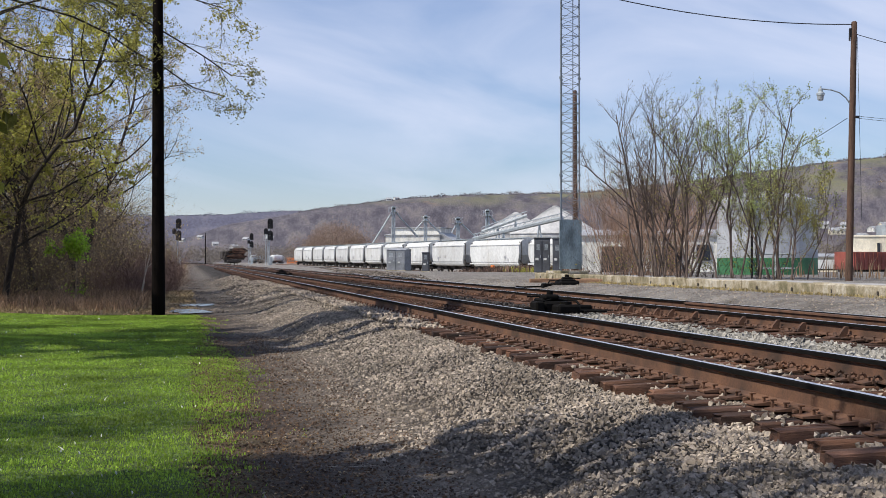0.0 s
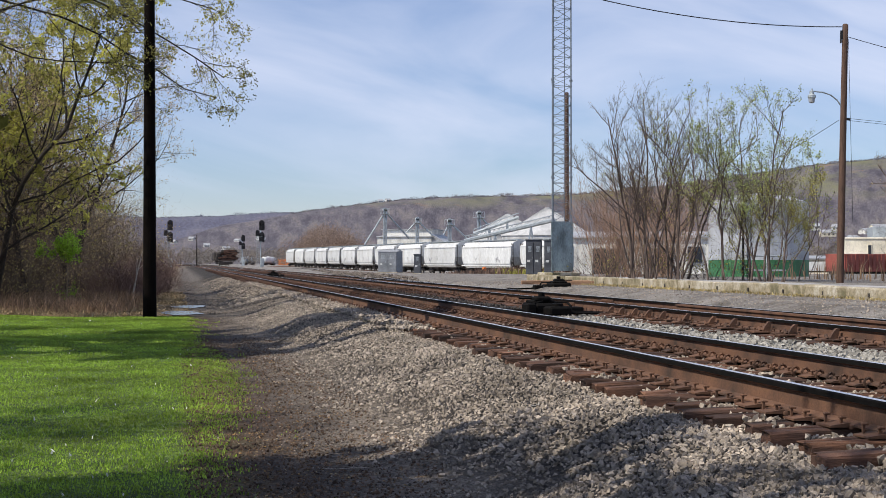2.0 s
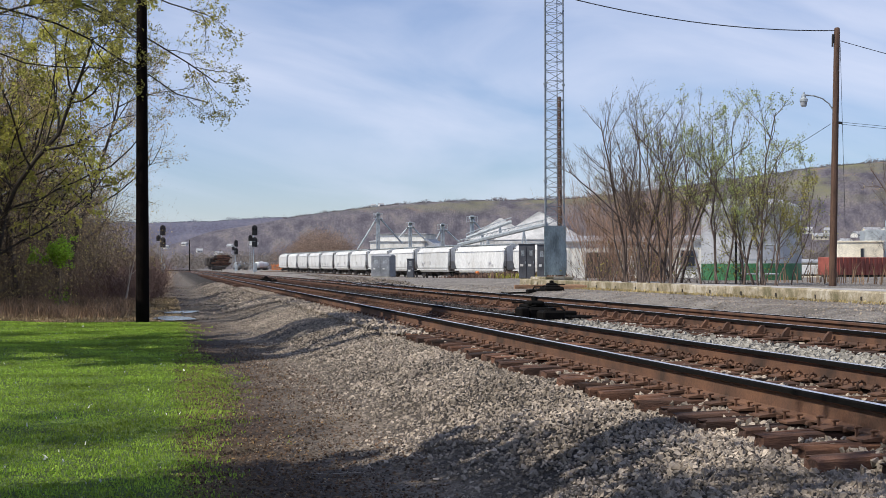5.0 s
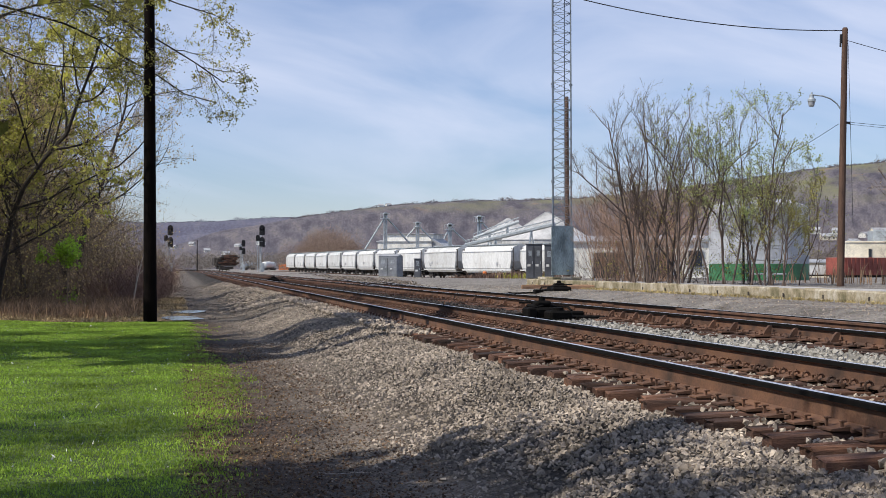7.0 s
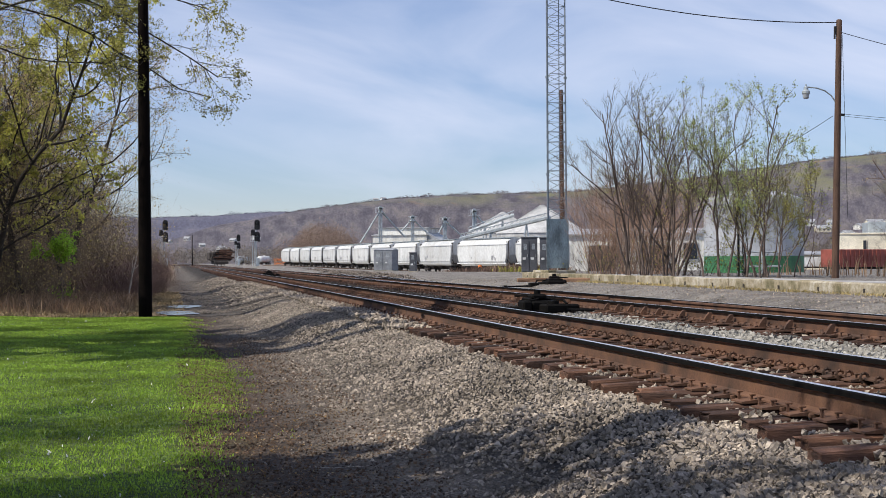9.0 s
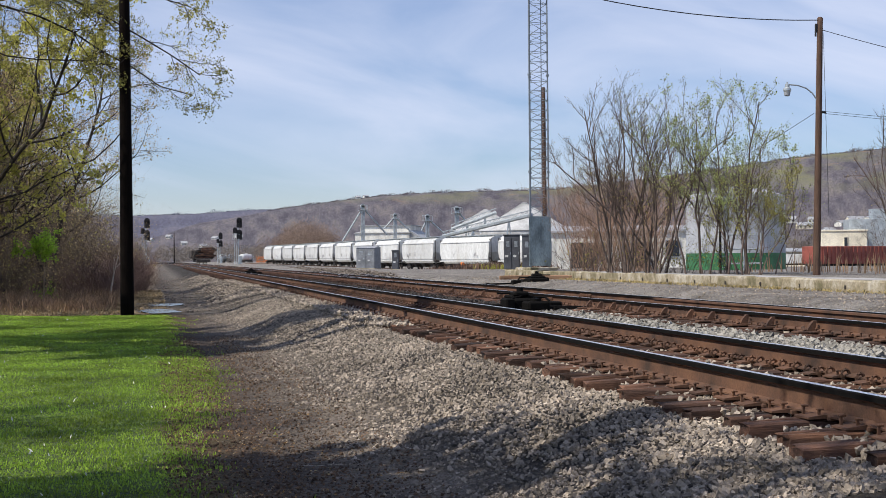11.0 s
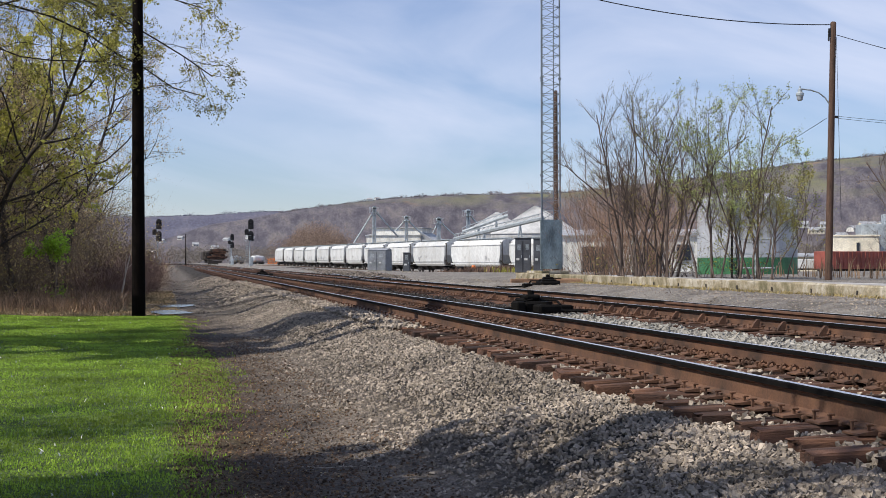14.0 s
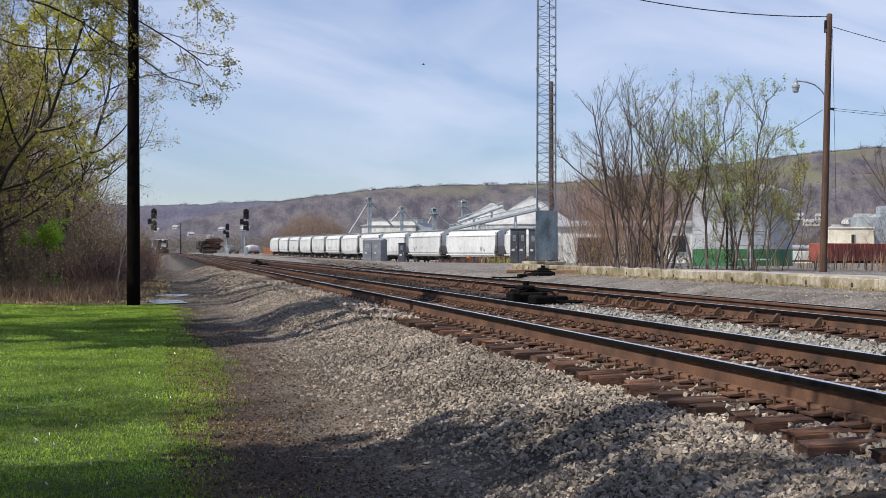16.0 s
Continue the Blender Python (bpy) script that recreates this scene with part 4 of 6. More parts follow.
# ---- signals ----
def signal_mast(m, label):
    t = thing("railway_signal", m, label, "railway signal", "signals")
    part("mast", Shape().rod((0, 0, 0), (0, 0, 7.6), 0.1, n=10), GALV, t)
    lad = Shape()
    for i in (-1, 1):
        lad.rod((-0.45 + i * 0.18, 0.1, 0.2), (-0.45 + i * 0.18, 0.1, 6.0), 0.045, n=5)
    for k in range(18):
        lad.rod((-0.63, 0.1, 0.4 + k * 0.32), (-0.27, 0.1, 0.4 + k * 0.32), 0.035, n=4)
    part("ladder", lad, GALV, t)
    part("service_platform", Shape().box((-0.35, 0, 4.6), (1.3, 0.8, 0.06), 0.01).rod((-1.0, -0.4, 5.5), (0.3, -0.4, 5.5), 0.025).rod((-1.0, -0.4, 4.6), (-1.0, -0.4, 5.5), 0.025), GALV, t)
    for dx, z in ((0, 7.3), (-0.75, 6.0), (0.0, 5.2)):
        big = dx == 0
        ww, hh = (0.95, 1.3) if big else (0.7, 0.7)
        h = part("signal_head", Shape().box((0, 0, 0), (ww, 0.08, hh), 0.03).rod((0, -0.04, hh / 2), (0, 0.04, hh / 2), ww / 2, n=20), BLACK, t, "black signal head with hooded lamps", m=pose(dx + 0.2, -0.15, z))
        for q in range(3 if big else 1):
            part("hood", Shape().rod((0, 0, (q - big) * 0.42 + 0.1), (0, -0.35, (q - big) * 0.42 + 0.1), 0.15, n=12), BLACK, h)
    part("relay_box", Shape().box((0.3, 0, 1.0), (0.6, 0.5, 1.5), 0.03), GALV, t)
    return t


signal_mast(pose(-1.75, 255, 0.55), "slender railway signal with black hooded heads and a ladder")
signal_mast(pose(14.1, 255, 0.6), "slender railway signal with black hooded heads and a ladder")
signal_mast(pose(16.5, 385, 0.5), "distant railway signal with black heads")


# ---- machine and cars farther up the line ----
def track_machine():
    t = thing("track_machine", pose(10.0, 330, RAIL_TOP, 0, 0, 4), "rust-brown track machine loaded with scrap, parked on the line", "track machine")
    part("frame", Shape().box((0, 0, 0.75), (3.0, 9, 0.6), 0.06), DIRTY, t)
    rt = random.Random(12)
    for k in range(34):
        lv = k // 6
        part("scrap_timber", Shape().box((0, 0, 0), (rt.uniform(2.6, 4.6) - lv * 0.25, 0.35, 0.32), 0.03), DIRTY if k % 2 else TIE, t,
             m=pose(0.55 + rt.uniform(-0.5, 0.5) + 0.12 * lv, -3.6 + 0.5 * (k % 6) + rt.uniform(-0.1, 0.1), 1.5 + lv * 0.4, rt.uniform(-4, 4), rt.uniform(-5, 5), rt.uniform(-9, 9)))
    part("engine", Shape().box((-1.2, -1, 1.7), (1.6, 3, 1.4), 0.1).box((-1.5, -2.2, 2.5), (0.8, 1.2, 0.9), 0.1), DIRTY, t)
    part("boom", Shape().rod((-2.2, -2, 1.2), (-1.4, -2, 3.0), 0.2).rod((-1.4, -2, 3.0), (0.6, -2, 3.3), 0.15), DIRTY, t)
    part("scrap_load", Shape().box((-0.4, 0.5, 2.2), (4.2, 5, 1.8), 0.2).box((1.0, 0.5, 3.0), (1.8, 4, 1.0), 0.2), DIRTY, t)
    part("deck", Shape().box((0.3, -0.5, 1.2), (3.8, 7, 0.2), 0.05), DIRTY, t)
    for e in (-3, 3):
        part("wheelset", HOPPER[4], None, t, m=pose(0, e, 0))


track_machine()


def tank_car(m, label, mat):
    t = thing("tank_car", m, label, "railway car", "tank cars")
    s = Shape()
    prof = [(0.3, -6.6), (1.0, -6.45), (1.4, -6.0), (1.45, -5.5), (1.45, 5.5), (1.4, 6.0), (1.0, 6.45), (0.3, 6.6)]
    n = 20
    s.add([(r * math.cos(2 * math.pi * i / n), yy, 2.5 + r * math.sin(2 * math.pi * i / n)) for r, yy in prof for i in range(n)],
          [(k * n + i, k * n + (i + 1) % n, (k + 1) * n + (i + 1) % n, (k + 1) * n + i) for k in range(7) for i in range(n)] + [tuple(range(n)), tuple(range(7 * n, 8 * n))])
    part("tank", s, mat, t, smooth=True)
    part("dome", Shape().lathe((0, 0, 3.8), [(0.6, 0), (0.6, 0.4), (0.4, 0.5)], 14), mat, t)
    part("frame", Shape().box((0, 0, 0.95), (2.2, 14, 0.25), 0.03), DIRTY, t)
    for e in (-1, 1):
        tr = part("truck", HOPPER[3], None, t, m=pose(0, e * 5, 0))
        for k in (-1, 1):
            part("wheelset", HOPPER[4], None, tr, m=pose(0, k * 0.88, 0))


tank_car(pose(30.4, 648, 0.2, 0, 0, -23), "dull grey tank car standing on a siding", GALV)
tank_car(pose(38.9, 640, 0.2, 0, 0, -23), "white tank car standing on a siding", WHITE)
oc = thing("freight_container", pose(45.9, 634, 0.1, 0, 0, -14), "orange freight container beside the hopper cars", "container")
part("body", Shape().box((0, 0, 1.6), (5.2, 6, 3.0), 0.05), ORANGE, oc)
for i in (-1, 1):
    part("door_post", Shape().box((i * 1.2, -3.02, 1.6), (0.12, 0.08, 2.5), 0.01), ORANGE, oc)


# ---- grain yard ----
def corrugated_wall(shape, p, q, z0, z1, step=0.3, depth=0.05, mat=0):
    """A ribbed wall from p to q."""
    p, q = Vector((*p, 0)), Vector((*q, 0))
    d = q - p
    n = max(2, int(d.length / step))
    w = Vector((d.y, -d.x, 0)).normalized()
    v, f = [], []
    for k in range(n + 1):
        c = p + d * k / n + w * (depth if k % 2 else 0)
        v += [(c.x, c.y, z0), (c.x, c.y, z1)]
        if k:
            f.append((2 * k - 2, 2 * k, 2 * k + 1, 2 * k - 1))
    shape.add(v, f, mat)
    return shape


def shed(m, w, d, h, rise, wall_mat, roof_mat, label, ribs=0.4, openings=(), name="warehouse"):
    """A metal building: ribbed walls, a gabled roof with its ridge along x, doors and windows in the near wall."""
    t = thing(name, m, label, "building", "yard buildings")
    s = Shape()
    c = [(-w / 2, -d / 2), (w / 2, -d / 2), (w / 2, d / 2), (-w / 2, d / 2)]
    for i in range(4):
        corrugated_wall(s, c[i], c[(i + 1) % 4], 0, h, ribs)
    for x in (-w / 2, w / 2):
        s.add([(x, -d / 2, h), (x, d / 2, h), (x, 0, h + rise)], [(0, 1, 2)])
    part("wall", s, wall_mat, t)
    o = 0.3
    r = Shape()
    for j in (-1, 1):
        z = h - o * rise / (d / 2)
        r.add([(-w / 2 - o, j * (d / 2 + o), z), (w / 2 + o, j * (d / 2 + o), z), (w / 2 + o, 0, h + rise), (-w / 2 - o, 0, h + rise),
               (-w / 2 - o, j * (d / 2 + o), z + 0.15), (w / 2 + o, j * (d / 2 + o), z + 0.15), (w / 2 + o, 0, h + rise + 0.15), (-w / 2 - o, 0, h + rise + 0.15)],
              [(0, 1, 2, 3), (4, 5, 6, 7), (0, 1, 5, 4), (1, 2, 6, 5), (2, 3, 7, 6), (3, 0, 4, 7)])
    part("roof", r, roof_mat, t)
    for kind, x, z, ww, hh in openings:
        p = part(kind, Shape().box((x, -d / 2 - 0.1, z), (ww + 0.16, 0.12, hh + 0.16), 0.01), ROOFING, t)
        part("pane", Shape().box((x, -d / 2 - 0.13, z), (ww, 0.1, hh), 0.005), GLASS if kind == "window" else DIRTY, p)
    return t


def grain_bin(m, r, h, cone, label, mat=None):
    t = thing("grain_bin", m, label, "grain bin", "grain bins")
    n = 36
    prof = []
    k = 0
    while k * 0.28 < h:
        prof.append((r + (0.03 if k % 2 else 0), k * 0.28))
        k += 1
    part("wall", Shape().lathe((0, 0, 0), prof + [(r, h)], n), mat or BIN, t)
    part("roof", Shape().lathe((0, 0, 0), [(r + 0.15, h - 0.02), (r + 0.15, h + 0.06), (0.5, h + cone), (0.5, h + cone + 0.12), (0.3, h + cone + 0.2)], n), BIN, t)
    for q in range(n):
        a = 2 * math.pi * q / n
        part("roof_rib", Shape().rod((math.cos(a) * (r + 0.1), math.sin(a) * (r + 0.1), h + 0.08), (math.cos(a) * 0.6, math.sin(a) * 0.6, h + cone + 0.0), 0.025, n=4), BIN, t)
    return t


def bucket_elevator(m, h, label, spouts):
    t = thing("bucket_elevator", m, label, "grain elevator", "grain elevators")
    for i in (-1, 1):
        part("leg", Shape().box((i * 0.22, 0, h / 2), (0.34, 0.45, h), 0.02), GALV, t)
    part("head", Shape().box((0, 0, h + 0.3), (1.1, 0.6, 0.7), 0.2).rod((0, -0.3, h + 0.45), (0, 0.3, h + 0.45), 0.42, n=14), GALV, t)
    pl = Shape().box((0, 0, h - 0.5), (1.9, 1.7, 0.08), 0.01)
    for i in (-1, 1):
        for j in (-1, 1):
            pl.rod((i * 0.9, j * 0.8, h - 0.5), (i * 0.9, j * 0.8, h + 0.6), 0.03, n=5)
        pl.rod((i * 0.9, -0.8, h + 0.6), (i * 0.9, 0.8, h + 0.6), 0.03, n=5)
        pl.rod((-0.9, i * 0.8, h + 0.6), (0.9, i * 0.8, h + 0.6), 0.03, n=5)
    part("head_platform", pl, GALV, t)
    for p in spouts:
        part("spout", Shape().rod((0, 0, h), p, 0.18, n=8), GALV, t)
    return t


mill = shed(pose(56.6, 352, -0.2, 0, 0, -24), 13.6, 14, 8.0, 0.5, SHEET, ROOFING, "long white sheet-metal mill building with a stepped roof", 0.6)
part("roof_monitor", Shape().box((0.4, 0, 9.0), (12.6, 11.0, 1.6), 0.04), SHEET, mill)
part("monitor_roof", Shape().box((0.4, 0, 9.9), (13.2, 11.8, 0.18), 0.03), ROOFING, mill)
part("lean_to_roof", Shape().add([(6.6, -6.8, 8.8), (6.6, 6, 8.8), (11.8, 6, 5.8), (11.8, -6.8, 5.8), (6.6, -6.8, 5.5), (6.6, 6, 5.5), (11.8, 6, 5.5), (11.8, -6.8, 5.5)],
                                 [(0, 1, 2, 3), (4, 5, 6, 7), (0, 3, 7, 4), (1, 2, 6, 5), (2, 3, 7, 6), (0, 1, 5, 4)]), ROOFING, mill)
bucket_elevator(pose(43.3, 305, -0.2), 12.7, "slim steel bucket elevator with sloping spouts", ((-4.4, 0, 5.6), (5.5, 2, 7.0)))
bucket_elevator(pose(55.7, 338, -0.2), 11.8, "slim steel bucket elevator with sloping spouts", ((-2.6, 0, 9.0), (4.0, 0, 8.0)))
bucket_elevator(pose(54.5, 290, -0.2), 10.0, "slim steel bucket elevator with sloping spouts", ((4.5, 0, 6.0), (-1.2, 0, 7.5)))
bucket_elevator(pose(56.5, 270, -0.2), 10.9, "slim steel bucket elevator with sloping spouts", ((3.5, 0, 7.0), (0.5, 3, 6.0)))
grain_bin(pose(56.6, 246, -0.4), 6.2, 6.7, 3.6, "galvanised grain bin with a conical roof")
grain_bin(pose(58.5, 226, -0.4), 7.3, 6.3, 4.4, "large galvanised grain bin with a conical roof")
grain_bin(pose(64.0, 236, -0.4), 5.4, 6.2, 2.8, "galvanised grain bin with a conical roof")


def conveyor(p, q, label):
    t = thing("grain_conveyor", pose(0, 0, 0), label, "conveyor", "grain conveyors")
    p, q = Vector(p), Vector(q)
    d = (q - p).normalized()
    part("trough", Shape().rod(p, q, 0.3, n=6), GALV, t)
    part("upper_chord", Shape().rod(p + Vector((0, 0, 0.7)), q + Vector((0, 0, 0.7)), 0.08, n=5), GALV, t)
    s = Shape()
    n = int((q - p).length / 0.9)
    for k in range(n):
        a = p.lerp(q, k / n)
        s.rod(a, a + Vector((0, 0, 0.7)), 0.04, n=4)
        s.rod(a, p.lerp(q, (k + 1) / n) + Vector((0, 0, 0.7)), 0.035, n=4)
    tagged(part("truss", s, GALV, t), kind="stuff")
    for u in (0.35, 0.75):
        a = p.lerp(q, u)
        for i in (-1, 1):
            part("support_leg", Shape().rod(a, (a.x + i * 0.9, a.y, 0.1), 0.12, n=6), GALV, t)


conveyor((42.6, 214, 4.9), (52.6, 199, 7.7), "long sloping grain conveyor in galvanised steel")
conveyor((47.0, 229, 6.3), (54.5, 229, 9.0), "upper sloping grain conveyor in galvanised steel")
shed(pose(43.2, 131, 0.1, 0, 0, -22), 14.5, 16, 3.7, 0.6, SHEET, ROOFING, "white sheet-metal warehouse with a low grey roof", 0.35,
     (("window", -6.2, 2.2, 0.9, 1.6), ("dock_door", -2.6, 1.4, 2.4, 2.7), ("dock_door", 2.0, 1.4, 2.4, 2.7), ("window", 5.2, 2.2, 1.2, 1.4)))


def storage_tank():
    t = thing("storage_tank", pose(31.85, 76, 0.35), "pale cylindrical storage tank with a green lower band", "storage tank")
    r = 2.75
    part("green_band", Shape().lathe((0, 0, 0), [(r, 0), (r, 1.38)], 48), GREEN, t, smooth=False)
    part("shell", Shape().lathe((0, 0, 0), [(r - 0.006, 1.37), (r - 0.006, 4.4), (r * 0.97, 4.6), (r * 0.55, 4.95), (0.1, 5.1)], 48), TANK, t)
    for z in (2.2, 3.0, 3.8):
        part("seam", Shape().lathe((0, 0, z), [(r + 0.006, 0), (r + 0.006, 0.02)], 48), TANK, t)
    lad = Shape()
    for i in (-1, 1):
        lad.rod((-1.7 + i * 0.2, -2.35, 0.1), (-1.7 + i * 0.2, -2.35, 5.0), 0.03, n=5)
    for k in range(15):
        lad.rod((-1.9, -2.35, 0.3 + k * 0.3), (-1.5, -2.35, 0.3 + k * 0.3), 0.02, n=4)
    part("ladder", lad, GALV, t)


storage_tank()
barrel = thing("traffic_barrel", pose(31.96, 150, 0.12), "small orange barrel in the dry weeds", "barrel")
part("drum", Shape().lathe((0, 0, 0), [(0.3, 0), (0.3, 0.1), (0.26, 0.14), (0.25, 0.5), (0.23, 0.54), (0.22, 0.95), (0.12, 1.0)], 18), ORANGE, barrel)
part("foot_ring", Shape().lathe((0, 0, -0.02), [(0.38, 0), (0.38, 0.06)], 18), BLACK, barrel)
gate = thing("steel_rack", pose(28.1, 66, 0.5, 0, 0, -18), "rusty steel pipe rack in the yard", "rack")
for k in range(3):
    part("upright", Shape().rod((k * 0.8 - 0.8, 0, 0), (k * 0.8 - 0.8, 0, 2.2), 0.05), GALV, gate)
for z in (0.7, 1.4, 2.1):
    part("rail", Shape().rod((-0.9, 0, z), (0.9, 0, z), 0.04), GALV, gate)
stick = thing("iron_post", pose(22.4, 55, 0.7), "thin black iron post among the shrubs", "post")
part("stem", Shape().rod((0, 0, 0), (0, 0, 2.2), 0.05, n=8), BLACK, stick)


# buildings and a boxcar beyond the yard
def boxcar():
    t = thing("boxcar", pose(76.0, 146, 0.25, 0, 0, -72), "red boxcar with ribbed sides standing in the yard", "railway car")
    part("body", Shape().box((0, 0, 1.35), (2.9, 15, 1.9), 0.04), REDBOX, t)
    for k in range(24):
        for i in (-1, 1):
            part("side_rib", Shape().box((i * 1.48, -7.2 + k * 0.626, 1.35), (0.08, 0.1, 1.85), 0.01), REDBOX, t)
    part("frame", Shape().box((0, 0, 0.3), (2.0, 15, 0.3), 0.02), DIRTY, t)
    for e in (-1, 1):
        part("wheelset", HOPPER[4], None, t, m=pose(0, e * 6, -0.3))


boxcar()
block = thing("office_building", pose(79.5, 158, 0.1, 0, 0, -20), "cream flat-roofed building behind the boxcar", "building", "yard buildings")
part("wall", Shape().box((0, 0, 2.15), (5.2, 6, 4.3), 0.03), CREAM, block)
part("parapet", Shape().box((0, 0, 4.35), (5.4, 6.2, 0.2), 0.03), CREAM, block)
w = part("window", Shape().box((0.2, -3.03, 3.0), (0.5, 0.1, 1.3), 0.01), CREAM, block)
part("pane", Shape().box((0.2, -3.06, 3.0), (0.36, 0.08, 1.1), 0.005), GLASS, w)
low = shed(pose(73.0, 157, 0.0, 0, 0, -22), 9.0, 9, 2.0, 0.3, CREAM, ROOFING, "low cream warehouse beside the boxcar", 0.5)
grey_block = thing("silo_building", pose(84.5, 161, 0.1, 0, 0, -20), "pale grey industrial block behind the boxcar", "building", "yard buildings")
part("wall", Shape().box((0, 0, 2.9), (5, 6, 5.8), 0.04), GALV, grey_block)
part("tower", Shape().box((1.2, -1, 3.5), (2, 3, 7.0), 0.04), GALV, grey_block)
tr = thing("truck_trailer", pose(69.5, 147, 0.2, 0, 0, 68), "white truck trailer parked in the yard", "trailer")
part("box", Shape().box((0, 0, 1.0), (2.4, 7, 1.0), 0.04), WHITE, tr)
part("chassis", Shape().box((0, 0, 0.45), (1.6, 6.5, 0.2), 0.03), DIRTY, tr)
for e in (-2.4, 2.4):
    part("wheel", Shape().rod((-1.2, e, 0.3), (1.2, e, 0.3), 0.35, n=16), BLACK, tr)


def house(m, w, d, h, rise, wall_mat, label):
    t = thing("house", m, label, "house", "distant houses")
    part("wall", Shape().box((0, 0, h / 2), (w, d, h), 0.05).add([(-w / 2, -d / 2, h), (-w / 2, d / 2, h), (-w / 2, 0, h + rise), (w / 2, -d / 2, h), (w / 2, d / 2, h), (w / 2, 0, h + rise)], [(0, 1, 2), (3, 5, 4)]), wall_mat, t)
    r = Shape()
    for j in (-1, 1):
        r.add([(-w / 2 - 0.4, j * (d / 2 + 0.4), h - 0.3), (w / 2 + 0.4, j * (d / 2 + 0.4), h - 0.3), (w / 2 + 0.4, 0, h + rise), (-w / 2 - 0.4, 0, h + rise),
               (-w / 2 - 0.4, j * (d / 2 + 0.4), h - 0.05), (w / 2 + 0.4, j * (d / 2 + 0.4), h - 0.05), (w / 2 + 0.4, 0, h + rise + 0.25), (-w / 2 - 0.4, 0, h + rise + 0.25)],
              [(0, 1, 2, 3), (4, 5, 6, 7), (0, 1, 5, 4), (1, 2, 6, 5), (2, 3, 7, 6), (3, 0, 4, 7)])
    part("roof", r, ROOFING, t)
    for k in range(3):
        part("window", Shape().box(((k - 1) * w * 0.3, -d / 2 - 0.03, h * 0.55), (w * 0.12, 0.1, h * 0.3), 0.01), GLASS, t)


hr = random.Random(12)
for k in range(6):
    b = radians(-0.2 + k * 0.65 + hr.uniform(-0.15, 0.15))
    d = hr.uniform(1000, 1200)
    house(pose(d * math.sin(b), d * math.cos(b), hr.uniform(11, 19), 0, 0, hr.uniform(-40, 40)), hr.uniform(3.5, 6), 5, hr.uniform(1.2, 1.9), 1.2, hr.choice((WHITE, SHEET, CREAM)), "small pale house at the foot of the hill")
for k in range(12):
    b = radians(24.3 + k * 0.5 + hr.uniform(-0.12, 0.12))
    d = hr.uniform(950, 1150)
    house(pose(d * math.sin(b), d * math.cos(b), hr.uniform(17, 25), 0, 0, hr.uniform(-40, 40)), hr.uniform(7, 12), 7, hr.uniform(2.2, 3), 1.6, hr.choice((WHITE, SHEET, CREAM)), "small pale house at the foot of the hill")
for k in range(7):
    b = radians((7.9, 8.2, 12.4, 12.9, 13.2, 13.9, 14.6)[k])
    d = (1780, 1780, 1790, 1785, 1790, 1790, 1788)[k]
    house(pose(d * math.sin(b), d * math.cos(b), (76, 77, 81, 82, 82, 83, 84)[k], 0, 0, hr.uniform(-30, 30)), 6, 5, 2.2, 1.5, WHITE, "white farmhouse on the ridge")


# ---- vegetation ----
def unit(v):
    return v / np.maximum(np.linalg.norm(v, axis=-1, keepdims=True), 1e-9)


